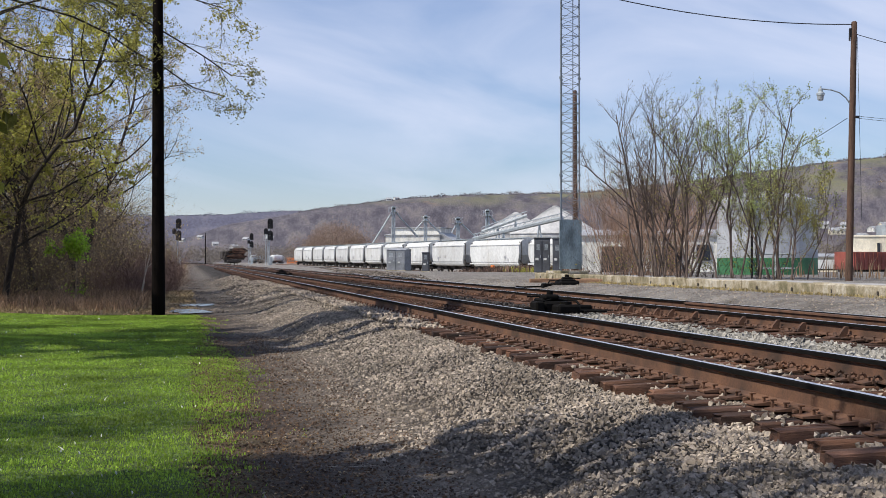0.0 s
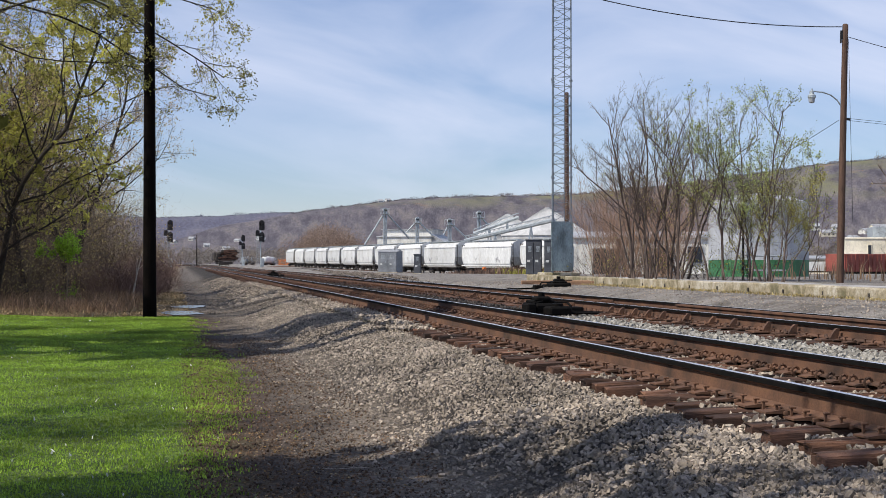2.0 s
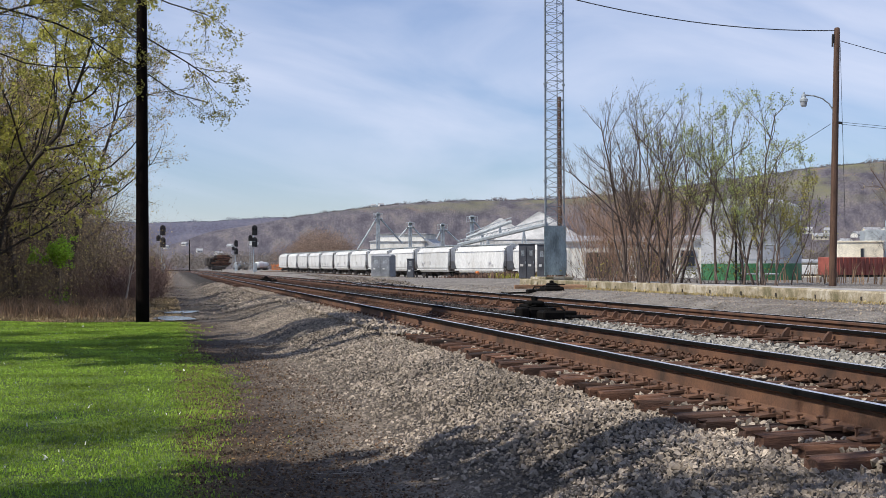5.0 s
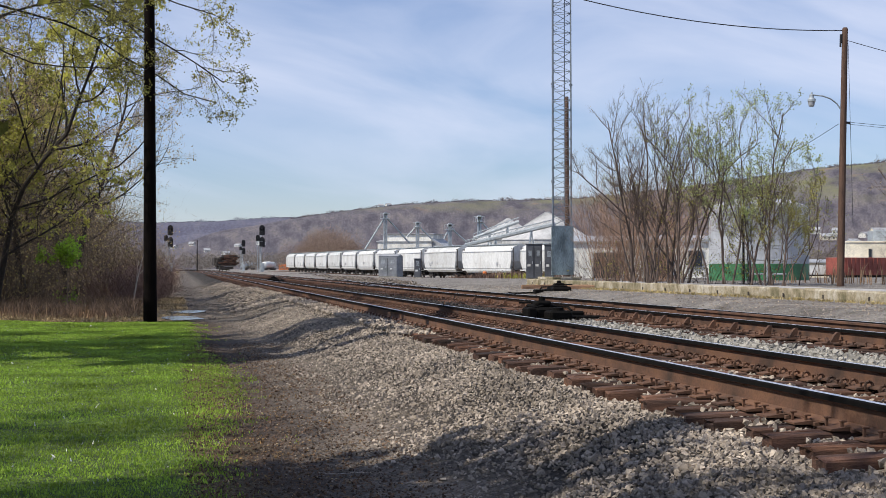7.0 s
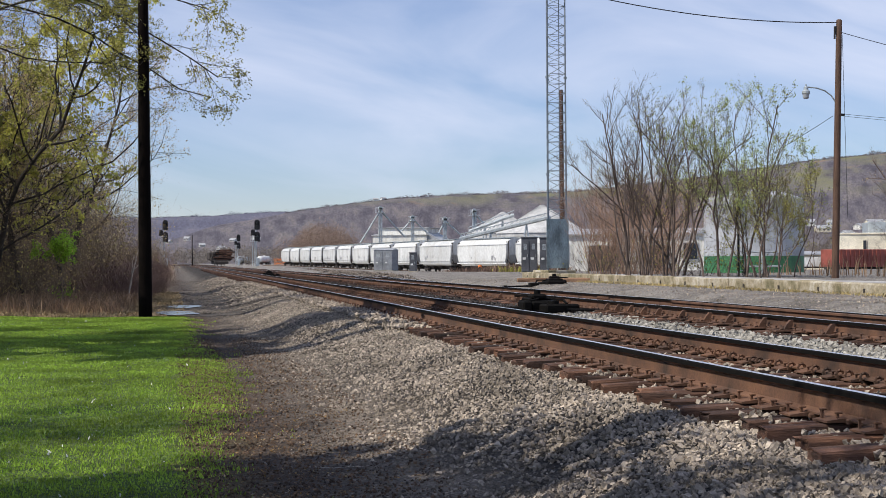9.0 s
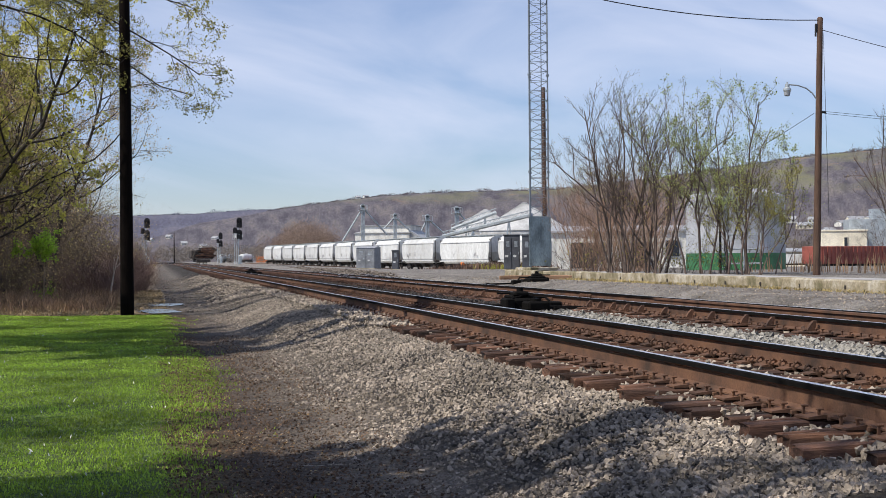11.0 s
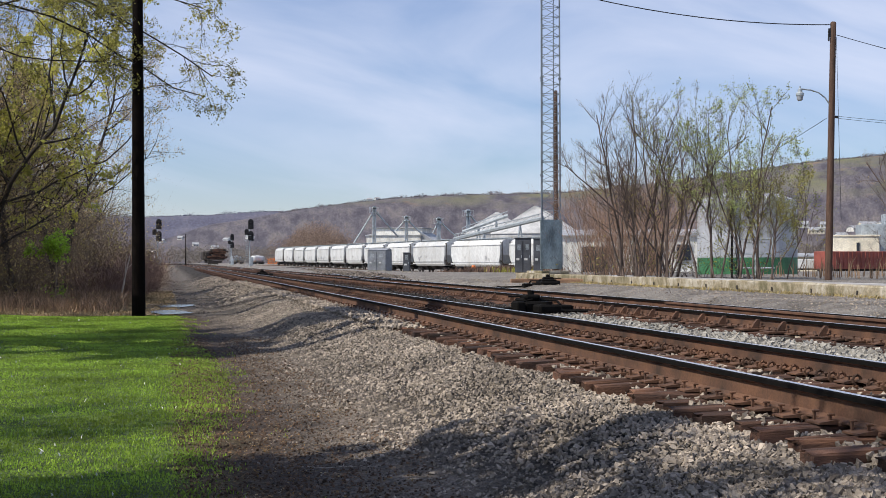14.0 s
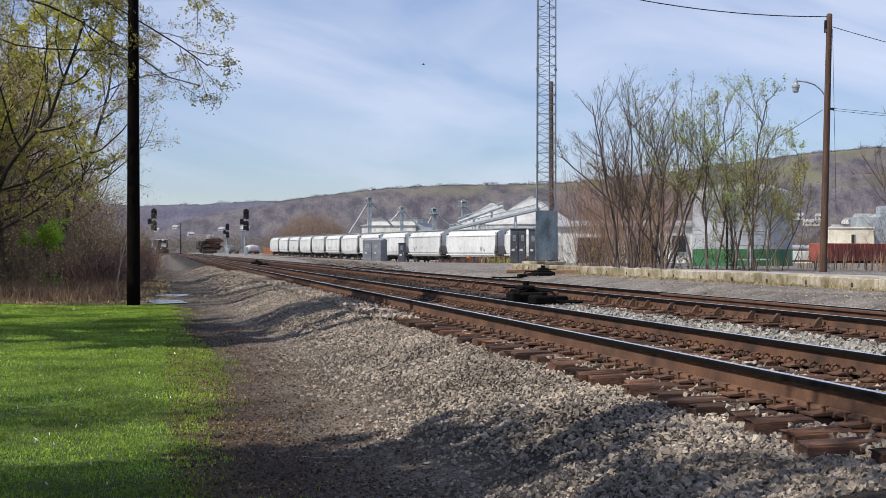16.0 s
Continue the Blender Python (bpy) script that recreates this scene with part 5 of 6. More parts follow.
def grow(rng, starts, dirs, lengths, radii, levels, up=0.12, wob=0.16):
    """Branches level by level. levels: (segments, sides, children, length ratio, spread in degrees, first fork).
    Returns vertices, quads and the points and directions of the last level."""
    V, F, base = [], [], 0
    P, D, L, R = np.array(starts, float), unit(np.array(dirs, float)), np.array(lengths, float), np.array(radii, float)
    tips = None
    for k, (seg, sides, kids, ratio, spread, fork) in enumerate(levels):
        n = len(P)
        pts, ds = [P], [D]
        p, d = P, D
        for s in range(seg):
            d = unit(d + rng.normal(0, wob, (n, 3)) + np.array([0, 0, up]) * (1 if k else 0.3))
            p = p + d * (L / seg)[:, None]
            pts.append(p)
            ds.append(d)
        pts, ds = np.stack(pts, 1), np.stack(ds, 1)
        rad = R[:, None] * np.linspace(1, 0.35 if k < len(levels) - 1 else 0.2, seg + 1)[None]
        ref = np.where(np.abs(ds[..., 2:3]) > 0.9, np.array([1.0, 0, 0]), np.array([0, 0, 1.0]))
        u = unit(np.cross(ds, ref))
        w = np.cross(ds, u)
        ang = np.arange(sides) * 2 * np.pi / sides
        ring = pts[:, :, None] + rad[..., None, None] * (u[:, :, None] * np.cos(ang)[None, None, :, None] + w[:, :, None] * np.sin(ang)[None, None, :, None])
        V.append(ring.reshape(-1, 3))
        i = (np.arange(n) * (seg + 1) * sides)[:, None, None] + (np.arange(seg) * sides)[None, :, None]
        a, b = np.arange(sides)[None, None], (np.arange(sides)[None, None] + 1) % sides
        if sides == 2:
            a, b = a[..., :1], b[..., :1]
        F.append((np.stack([i + a, i + b, i + sides + b, i + sides + a], -1) + base).reshape(-1, 4))
        base += n * (seg + 1) * sides
        tips = (pts.reshape(-1, 3), ds.reshape(-1, 3))
        if kids:
            t = rng.uniform(fork, 1.0, (n, kids)) * seg
            j = np.minimum(t.astype(int), seg - 1)
            fr = (t - j)[..., None]
            rows = np.arange(n)[:, None]
            cp = pts[rows, j] * (1 - fr) + pts[rows, j + 1] * fr
            cd = ds[rows, j]
            side = unit(np.cross(cd, rng.normal(0, 1, cd.shape)))
            a = np.radians(rng.uniform(spread * 0.6, spread * 1.3, (n, kids, 1)))
            cd = cd * np.cos(a) + side * np.sin(a)
            cl = (L[:, None] * ratio) * rng.uniform(0.6, 1.25, (n, kids)) * (1.15 - 0.55 * (t / seg))
            cr = np.minimum(rad[rows, j] * 0.6, R[:, None] * 0.36)
            P, D, L, R = cp.reshape(-1, 3), cd.reshape(-1, 3), cl.ravel(), np.maximum(cr.ravel(), 0.004)
    grow.coarse = sum(len(f) for f in F[:3])
    return np.concatenate(V), np.concatenate(F), tips


def two_barks(me, fine_mat):
    """The twigs past the third forking take a paler bark than the limbs."""
    me.materials.append(fine_mat)
    idx = np.zeros(len(me.polygons), np.int32)
    idx[grow.coarse:] = 1
    me.polygons.foreach_set("material_index", idx)
    return me


def leaves(rng, pts, size, spread):
    """Small leaf blades, one quad each, about the given points."""
    n = len(pts)
    c = pts + rng.normal(0, spread, (n, 3))
    u = unit(rng.normal(0, 1, (n, 3)))
    w = unit(np.cross(u, rng.normal(0, 1, (n, 3))))
    s = (size * rng.uniform(0.6, 1.3, n))[:, None]
    v = np.stack([c - u * s, c + w * s * 0.55, c + u * s, c - w * s * 0.55], 1).reshape(-1, 3)
    return v, np.arange(n * 4).reshape(-1, 4)


def tree_meshes(seed, height, spread, leaf_mat, leaf_n, leaf_size, bark=None, twigs=True, low=0.2, clump=1, fine=True):
    rng = np.random.RandomState(seed)
    lv = [(9, 7, 16, 0.5, 56, low), (6, 4, 8, 0.5, 45, 0.15), (4, 3, 6, 0.5, 42, 0.12), (3, 3, 5 if fine else 0, 0.5, 42, 0.1), (2, 2, 0, 0, 0, 0)][:5 if fine else 4]
    V, F, (tp, td) = grow(rng, [(0, 0, -0.2)], [(rng.normal(0, 0.05), rng.normal(0, 0.05), 1)], [height * 0.8], [height * 0.009], lv, 0.07 * spread)
    trunk = two_barks(big_mesh("trunk", V, F, bark or BARK, True), FINE_TWIG)
    cl = tp[rng.choice(len(tp), leaf_n // clump, False)]
    lp = np.repeat(cl, clump, 0)
    lv_, lf = leaves(rng, lp, leaf_size, 0.04 + 0.05 * (clump > 1))
    return trunk, big_mesh("crown", lv_, lf, leaf_mat)


WOOD = [tree_meshes(31, 13, 1.0, LEAF_Y, 9000, 0.075, clump=14), tree_meshes(32, 14, 0.7, LEAF_O, 4000, 0.05, clump=2), tree_meshes(33, 12, 0.6, LEAF_O, 4000, 0.05, clump=2),
        tree_meshes(34, 12, 1.0, LEAF_G, 5000, 0.05, clump=3), tree_meshes(35, 12, 1.0, LEAF_G, 15000, 0.16, clump=5, fine=False), tree_meshes(36, 13, 0.7, LEAF_O, 2500, 0.055, fine=False)]


def tree(m, kind, label, category="tree", group="woodland trees"):
    t = thing("tree", m, label, category, group)
    part("trunk", WOOD[kind][0], None, t)
    part("crown", WOOD[kind][1], None, t)
    return t


tr_ = random.Random(77)
SPOTS = [(-5.6, 57, 2), (-4.8, 65, 1), (-6.2, 51, 0), (-7.4, 50.2, 2), (-9.4, 51, 1), (-7.9, 56, 2), (-6.4, 61, 1), (-8.8, 47, 1), (-10, 49, 0), (-7.4, 52, 0), (-8.4, 53, 1), (-6.8, 58, 0), (-6.8, 64, 2), (-4.9, 70, 1), (-8.5, 72, 0), (-5.0, 80, 2), (-7.5, 88, 1), (-4.8, 95, 2), (-6.6, 104, 2),
         (-4.6, 116, 1), (-6.6, 130, 2), (-5.6, 146, 1), (-8, 165, 2), (-9, 190, 1), (-12, 215, 2), (-18, 240, 1)]
LABELS = ["tall woodland tree with sparse yellow young leaves", "tall bare woodland tree with olive buds", "slender bare woodland tree with brown twigs", "spreading tree at the lawn's edge with fresh green leaves"]
for x, y, k in SPOTS:
    x -= 2.5 if y > 89 else 0
    tree(pose(x, y, float(ground_z(x, y)), 0, 0, tr_.uniform(0, 360)), k if y < 90 else 5, LABELS[k if y < 90 else 1])
# long limbs of the lawn's edge tree, reaching over the path
limb_tree = thing("tree", pose(-8.2, 41.6, 0.0), "tree at the lawn's edge whose leafy limbs reach over the path", "tree", "woodland trees")
rl = np.random.RandomState(5)
V, F, (tp, _) = grow(rl, [(0, 0, -0.2), (0.0, 0.0, 9.3), (0.0, 0, 8.2), (0, 0, 9.7), (0, 0, 9.1), (0, 0, 7.7), (0, 0, 9.9)], [(0.03, 0, 1), (1, -0.05, -0.06), (1, -0.1, -0.1), (1, 0.1, -0.02), (0.9, -0.3, -0.1), (1, 0.02, -0.05), (1, -0.02, -0.07)],
                     [12, 10.4, 8.8, 10.0, 7.8, 8.2, 10.6], [0.14, 0.05, 0.036, 0.042, 0.036, 0.04, 0.045],
                     [(10, 7, 14, 0.22, 46, 0.4), (6, 5, 7, 0.5, 48, 0.15), (5, 3, 6, 0.5, 46, 0.1), (3, 3, 0, 0, 0, 0)], 0.0, 0.15)
part("trunk", two_barks(big_mesh("trunk", V, F, BARK, True), FINE_TWIG_D), None, limb_tree)
lv_, lf = leaves(rl, np.repeat(tp[rl.choice(len(tp), 4600)], 4, 0), 0.036, 0.06)
part("crown", big_mesh("crown", lv_, lf, LEAF_G), None, limb_tree)
# trees of the garden beside and behind the camera, whose shade lies on the lawn
for x, y, z, k in ((-10.8, 10.6, 1.0, 3), (-9.6, 13.0, 1.0, 3), (-13.4, 11.5, 1.0, 3), (-9.3, 26.2, 1.2, 4), (-8.6, 29.6, 1.2, 3), (-10.4, 34, 1.25, 3), (-5.0, 2.0, 1.0, 4), (-9.2, 10.0, 1.0, 3), (-6.1, 8.9, 0.72, 4), (-7.0, 8.6, 1.0, 3), (-4.4, 5.8, 1.1, 3), (-6.4, 5.6, 1.25, 3)):
    tree(pose(x, y, float(ground_z(x, y)), 0, 0, 97 * x + 41 * y) @ Matrix.Scale(z, 4), k, "garden tree with young leaves beside the lawn", group="garden trees")


def shrub_meshes(seed, stems, height, fan, bark, leaf_mat, leaf_n, leaf_size, kids=(7, 6, 5)):
    rng = np.random.RandomState(seed)
    a = rng.uniform(0, 6.28, stems)
    tilt = np.radians(rng.uniform(2, fan, stems))
    d = np.stack([np.cos(a) * np.sin(tilt), np.sin(a) * np.sin(tilt), np.cos(tilt)], -1)
    q = rng.uniform(0.1, 1.05, stems)
    p = np.stack([np.cos(a) * q, np.sin(a) * q, np.full(stems, -0.15)], -1)
    lv = [(8, 6, kids[0] + 2, 0.38, 36, 0.3), (5, 4, kids[1] + 1, 0.48, 36, 0.15), (4, 3, kids[2] + 1, 0.5, 38, 0.12), (3, 2, 0, 0, 0, 0)]
    V, F, (tp, _) = grow(rng, p, d, height * 0.85 * rng.uniform(0.65, 1, stems), height * 0.0058 * rng.uniform(0.6, 1.3, stems), lv, 0.05, 0.13)
    out = [big_mesh("stems", V, F, bark, True)]
    if leaf_n:
        lv_, lf = leaves(rng, tp[rng.choice(len(tp), leaf_n)], leaf_size, 0.04)
        out.append(big_mesh("foliage", lv_, lf, leaf_mat))
    return out


BARE = [shrub_meshes(51, 6, 9.0, 11, SHRUB_BARK, LEAF_O, 900, 0.02, (8, 7, 7)), shrub_meshes(52, 5, 8.0, 10, SHRUB_BARK, LEAF_O, 900, 0.02, (7, 6, 6)),
        shrub_meshes(53, 5, 8.8, 11, SHRUB_BARK, LEAF_G, 2600, 0.03, (8, 7, 6))]
GREENING = [shrub_meshes(55, 5, 8.2, 13, SHRUB_BARK, LEAF_S, 6500, 0.034, (8, 7, 6)), shrub_meshes(56, 5, 7.4, 14, SHRUB_BARK, LEAF_S, 5500, 0.034, (8, 7, 6)),
            shrub_meshes(57, 5, 6.0, 16, SHRUB_BARK, LEAF_G, 6000, 0.026, (8, 7, 6))]


def shrub(m, meshes, label, name="shrub"):
    t = thing(name, m, label, "shrub", "platform shrubs")
    for n, me in zip(("trunk", "crown"), meshes):
        part(n, me, None, t)
    return t


for x, y, k, rot in ((17.9, 55, 1, 0), (18.6, 56, 0, 50), (19.2, 54.5, 2, 160), (20.0, 55.5, 2, 20)):
    shrub(pose(x, y, 0.86, 0, 0, rot), BARE[k], "bare many-stemmed shrub with reddish twigs on the platform")
for x, y, k, rot in ((20.6, 52, 0, 0), (22.0, 51, 1, 80), (21.3, 50, 2, 200), (22.3, 52.5, 2, 20)):
    shrub(pose(x, y, 0.82, 0, 0, rot), GREENING[k], "many-stemmed shrub coming into pale green leaf on the platform")
shrub(pose(26.2, 46, 0.75, 0, 0, 20), BARE[1], "bare small tree with thin branches beside the lamp pole")
shrub(pose(28.2, 50, 0.75, 0, 0, 110), BARE[0], "bare small tree with thin branches beside the lamp pole")
for b, d in ((24.3, 105), (26.8, 190), (28.1, 170), (25.4, 230)):
    x, y = d * math.sin(radians(b)), d * math.cos(radians(b))
    shrub(pose(x, y, 0.1, 0, 0, b * 50), BARE[1], "small bare tree in the yard")


# brown thicket behind the platform
def thicket(m, seed):
    rng = np.random.RandomState(seed)
    n = 72
    a, q = rng.uniform(0, 6.28, n), np.sqrt(rng.uniform(0, 1, n)) * 1.6
    p = np.stack([np.cos(a) * q, np.sin(a) * q, np.full(n, -0.1)], -1)
    d = np.stack([np.cos(a) * 0.25, np.sin(a) * 0.25, np.ones(n)], -1) + rng.normal(0, 0.12, (n, 3))
    V, F, _ = grow(rng, p, d, 4.9 * rng.uniform(0.55, 1.1, n), np.full(n, 0.014), [(5, 3, 7, 0.45, 32, 0.2), (4, 2, 5, 0.5, 36, 0.1), (2, 2, 0, 0, 0, 0)], 0.03, 0.14)
    t = thing("thicket", m, "dense tan-brown leafless thicket behind the platform", "bush", "thicket")
    part("trunk", big_mesh("trunk", V, F, THICKET), None, t)


for k, (x, y) in enumerate(((20.9, 66), (22.3, 67), (22.5, 71), (24.4, 72))):
    thicket(pose(x, y, float(ground_z(x, y)), 0, 0, k * 70), 200 + k)


# young green bush in the woodland edge, pale broken stem, dark brush
def bush(name, m, n, r, h, mat, leaf_mat, leaf_n, size, seed, label, kids=(5, 4), spread=40):
    """A dense low bush of thin arching stems."""
    rng = np.random.RandomState(seed)
    a, q = rng.uniform(0, 6.28, n), np.sqrt(rng.uniform(0, 1, n)) * r
    p = np.stack([np.cos(a) * q, np.sin(a) * q, np.full(n, -0.05)], -1)
    d = np.stack([np.cos(a) * 0.35, np.sin(a) * 0.35, np.ones(n)], -1) + rng.normal(0, 0.2, (n, 3))
    V, F, (tp, _) = grow(rng, p, d, h * rng.uniform(0.5, 1.1, n), np.full(n, 0.009), [(5, 3, kids[0], 0.5, spread, 0.2), (3, 2, kids[1], 0.5, spread, 0.1), (2, 2, 0, 0, 0, 0)], 0.0, 0.2)
    t = thing(name, m, label, "bush", "woodland edge bushes")
    part("trunk", big_mesh("stems", V, F, mat), None, t)
    if leaf_n:
        lv_, lf = leaves(rng, tp[rng.choice(len(tp), leaf_n)], size, 0.05)
        part("crown", big_mesh("foliage", lv_, lf, leaf_mat), None, t)
    return t


gb = bush("bush", pose(-3.75, 50.5, 1.5), 18, 0.14, 1.0, TWIG_L, LEAF_B, 2400, 0.05, 61, "bright green young bush in the woodland edge")
part("stem", Shape().rod((0, 0, -1.6), (0.02, 0, 0.2), 0.025, 0.015, n=6), TWIG_L, gb)
bush("bush", pose(-3.75, 52.2, 0.1), 5, 0.06, 0.9, TWIG_L, LEAF_B, 160, 0.04, 62, "small bright green bush in the woodland edge")
for k, (x, y, r, h) in enumerate(((-2.6, 62, 0.9, 1.9), (-1.7, 66, 0.8, 1.8), (-1.2, 72, 0.7, 1.7), (-2.2, 74, 1.0, 2.2), (-1.3, 82, 0.7, 2.0), (-2.0, 90, 0.9, 2.5), (-1.5, 102, 0.8, 2.4), (-3.2, 68, 1.0, 2.0))):
    bush("bush", pose(x, y, float(ground_z(x, y))), 150, r, h, PURPLE, LEAF_O, 0, 0, 70 + k, "dense leafless bush with purple-brown twigs")
for k, (x, y, r, h) in enumerate(((-5.8, 60, 1.2, 2.2), (-4.8, 66, 1.1, 2.4), (-7.2, 62, 1.3, 2.6), (-4.4, 76, 1.2, 2.8), (-3.6, 86, 1.1, 3.0), (-3.4, 100, 1.2, 3.2), (-3.4, 118, 1.4, 3.4), (-3.2, 140, 1.4, 3.2), (-6.5, 54, 0.9, 1.5), (-6.2, 56, 1.2, 4.2), (-7.6, 58, 1.2, 4.6), (-4.0, 63, 1.0, 3.6), (-5.4, 71, 1.3, 4.6), (-3.2, 79, 1.0, 3.6), (-4.4, 90, 1.3, 4.8), (-3.0, 109, 1.0, 4.0), (-8.8, 66, 1.5, 5.0), (-6.8, 78, 1.5, 5.0), (-7.0, 70, 1.4, 6.0), (-5.6, 84, 1.4, 6.0), (-4.6, 98, 1.4, 5.5), (-9.5, 74, 1.6, 6.5), (-4.4, 112, 1.4, 5.5), (-4.2, 126, 1.4, 5.0))):
    bush("bush", pose(x, y, float(ground_z(x, y))), 60, r, h, SAPLING, LEAF_O, 600, 0.045, 90 + k, "tangled leafless undergrowth with olive buds", (7, 5), 58 if y < 90 else 36)
# tall dense saplings filling the wood
rs = random.Random(9)
for k in range(15):
    y = 45.5 + k * 5.4
    x = -4.4 - rs.uniform(0.3, 1.0) * min(6.0, 0.1 * y) - (1.8 if y < 60 else 0)
    bush("sapling", pose(x, y, float(ground_z(x, y))), 60, 1.7, rs.uniform(5.5, 8.5), SAPLING, LEAF_Y if k % 2 else LEAF_O, 900, 0.05, 300 + k, "dense clump of tall thin saplings with fine brown twigs", (8, 6), 50 if y < 90 else 36)
# low brush between the shrubs
for k, (x, y, h) in enumerate(((17.3, 57.5, 1.5), (18.3, 58, 1.8), (19.3, 58, 1.6), (20.4, 57, 1.5), (21.4, 56, 1.2), (22.3, 54, 1.2))):
    bush("bush", pose(x, y, float(ground_z(x, y)) + 0.05), 24, 0.7, h, TWIG, LEAF_G, 250 if k > 2 else 60, 0.04, 140 + k, "low tangled leafless brush between the shrubs")
rng0 = np.random.RandomState(3)
V, F, _ = grow(rng0, [(0, 0, -0.1)], [(0.25, 0, 1)], [1.9], [0.05], [(7, 7, 3, 0.7, 40, 0.45), (6, 5, 3, 0.5, 35, 0.4), (4, 4, 0, 0, 0, 0)], 0.05, 0.1)
PALE = material("pale_dead_wood", (0.5, 0.44, 0.37), 0.85, scale=3, fine=20)
dead = thing("dead_sapling", pose(-2.0, 60.5, float(ground_z(-2, 60)), 0, 0, 0), "pale dead sapling leaning out of the brush", "dead tree")
part("trunk", big_mesh("stems", V, F, PALE, True), None, dead)


# ---- stones, grass, litter ----
def stones(name, n, xr, yr, size, mat, seed, label, keep=None, lift=0.0, level=None, blocky=False):
    """Angular stones lying on the ground."""
    rng = np.random.RandomState(seed)
    x, y = rng.uniform(*xr, n), yr[0] + (yr[1] - yr[0]) * rng.uniform(0, 1, n) ** 1.6
    if keep is not None:
        ok = keep(x, y, rng)
        x, y = x[ok], y[ok]
    n = len(x)
    z = (ground_z(x, y) if level is None else np.full(n, level)) + lift
    octa = np.array([(1, 0.1, 0), (-1, 0, 0.1), (0.1, 1, 0.1), (0, -1, 0), (0, 0.1, 1), (0.1, 0, -1)], float) * 1.25
    f = np.array([(0, 2, 4), (2, 1, 4), (1, 3, 4), (3, 0, 4), (2, 0, 5), (1, 2, 5), (3, 1, 5), (0, 3, 5)])
    if blocky:
        octa = np.array([(i * (1 - 0.35 * (k > 0) * (j > 0)), j * (1 - 0.3 * (i > 0)), k * (1 - 0.4 * (i < 0))) for i in (-1, 1) for j in (-1, 1) for k in (-1, 1)], float) * 0.85
        f = np.array([(0, 1, 3, 2), (4, 6, 7, 5), (0, 4, 5, 1), (2, 3, 7, 6), (0, 2, 6, 4), (1, 5, 7, 3)])
    s = size * np.exp(np.clip(rng.normal(0, 0.28, n), -0.7, 0.5))
    v = (octa[None] + rng.normal(0, 0.22, (n, len(octa), 3))) * rng.uniform(0.58, 1.15, (n, 1, 3)) * s[:, None, None] * 0.62
    q = rng.normal(0, 1, (n, 4))
    q /= np.linalg.norm(q, axis=1, keepdims=True)
    w, a, b, c = q.T
    M = np.stack([1 - 2 * (b * b + c * c), 2 * (a * b - c * w), 2 * (a * c + b * w), 2 * (a * b + c * w), 1 - 2 * (a * a + c * c), 2 * (b * c - a * w),
                  2 * (a * c - b * w), 2 * (b * c + a * w), 1 - 2 * (a * a + b * b)], -1).reshape(n, 3, 3)
    v = np.einsum("nij,nkj->nki", M, v) + np.stack([x, y, z + s * rng.uniform(-0.35, 0.6, n)], -1)[:, None]
    ob = new(name, big_mesh(name, v.reshape(-1, 3), (f[None] + (np.arange(n) * len(octa))[:, None, None]).reshape(-1, f.shape[1]), mat))
    return tagged(ob, label, "gravel", kind="stuff")


def on_bank(x, y, rng):
    return rng.uniform(0, 1, len(x)) < sm(1.35, 2.9, x + 0.3 * wave(x, y, 2.3, 41)) * ((x < 4.05) | (y < 11))


STONE_PATH = material("trodden_stone", (0.175, 0.147, 0.122), 0.9, vary=0.7, island=True, scale=1.2, fine=60, bump=0.4, dist=0.004)
stones("bank_ballast", 98000, (1.3, 4.9), (6.3, 46), 0.022, STONE, 1, "grey-brown crushed stone on the track's shoulder", on_bank, blocky=True)
stones("path_gravel", 28000, (0.2, 2.8), (7.5, 62), 0.017, STONE_PATH, 2, "small dark stones trodden into the dirt path", lambda x, y, r: r.uniform(0, 1, len(x)) < 0.12 + 0.88 * sm(0.6, 1.6, x + 0.35 * wave(x, y, 3, 43) - 0.03 * (14 - np.minimum(y, 14))), -0.004)
stones("far_path_gravel", 16000, (-0.3, 3.0), (44, 125), 0.035, STONE_PATH, 12, "trodden gravel along the far stretch of the dirt path", lambda x, y, r: r.uniform(0, 1, len(x)) < 0.35 + 0.5 * wave(x, y * 0.2, 1.2, 61), -0.006)
stones("shoulder_stones", 9000, (0.9, 3.6), (48, 110), 0.05, STONE, 3, "crushed stone along the track's shoulder", on_bank)
stones("tie_end_ballast", 9000, (3.35, 4.02), (22, 75), 0.042, STONE, 13, "crushed stone heaped over the tie ends", lambda x, y, r: r.uniform(0, 1, len(x)) < sm(20, 30, y), 0, 0.515)
stones("crib_ballast", 26000, (3.75, 6.1), (7, 40), 0.03, STONE, 4, "crushed stone between the ties of the main track", None, 0, 0.488)
stones("clean_ballast", 13000, (6.15, 8.2), (14, 27.6), 0.04, STONE_CLEAN, 5, "clean pale crushed stone between the tracks", None, 0, 0.47, True)
stones("oily_ballast", 9000, (5.9, 8.3), (27.4, 75), 0.045, STONE_OILY, 6, "oily dark crushed stone between the tracks", None, 0, 0.46)
stones("crib_ballast", 3500, (8.2, 10.9), (14, 25), 0.042, STONE, 7, "crushed stone between the ties of the second track", None, 0, 0.46)
stones("crib_ballast", 6000, (8.2, 10.9), (25, 70), 0.045, STONE_OILY, 10, "oily dark stone between the ties of the second track", None, 0, 0.46)
stones("yard_gravel", 6000, (10.9, 15.0), (22, 62), 0.024, STONE, 8, "loose pale gravel beside the platform", None, -0.005)


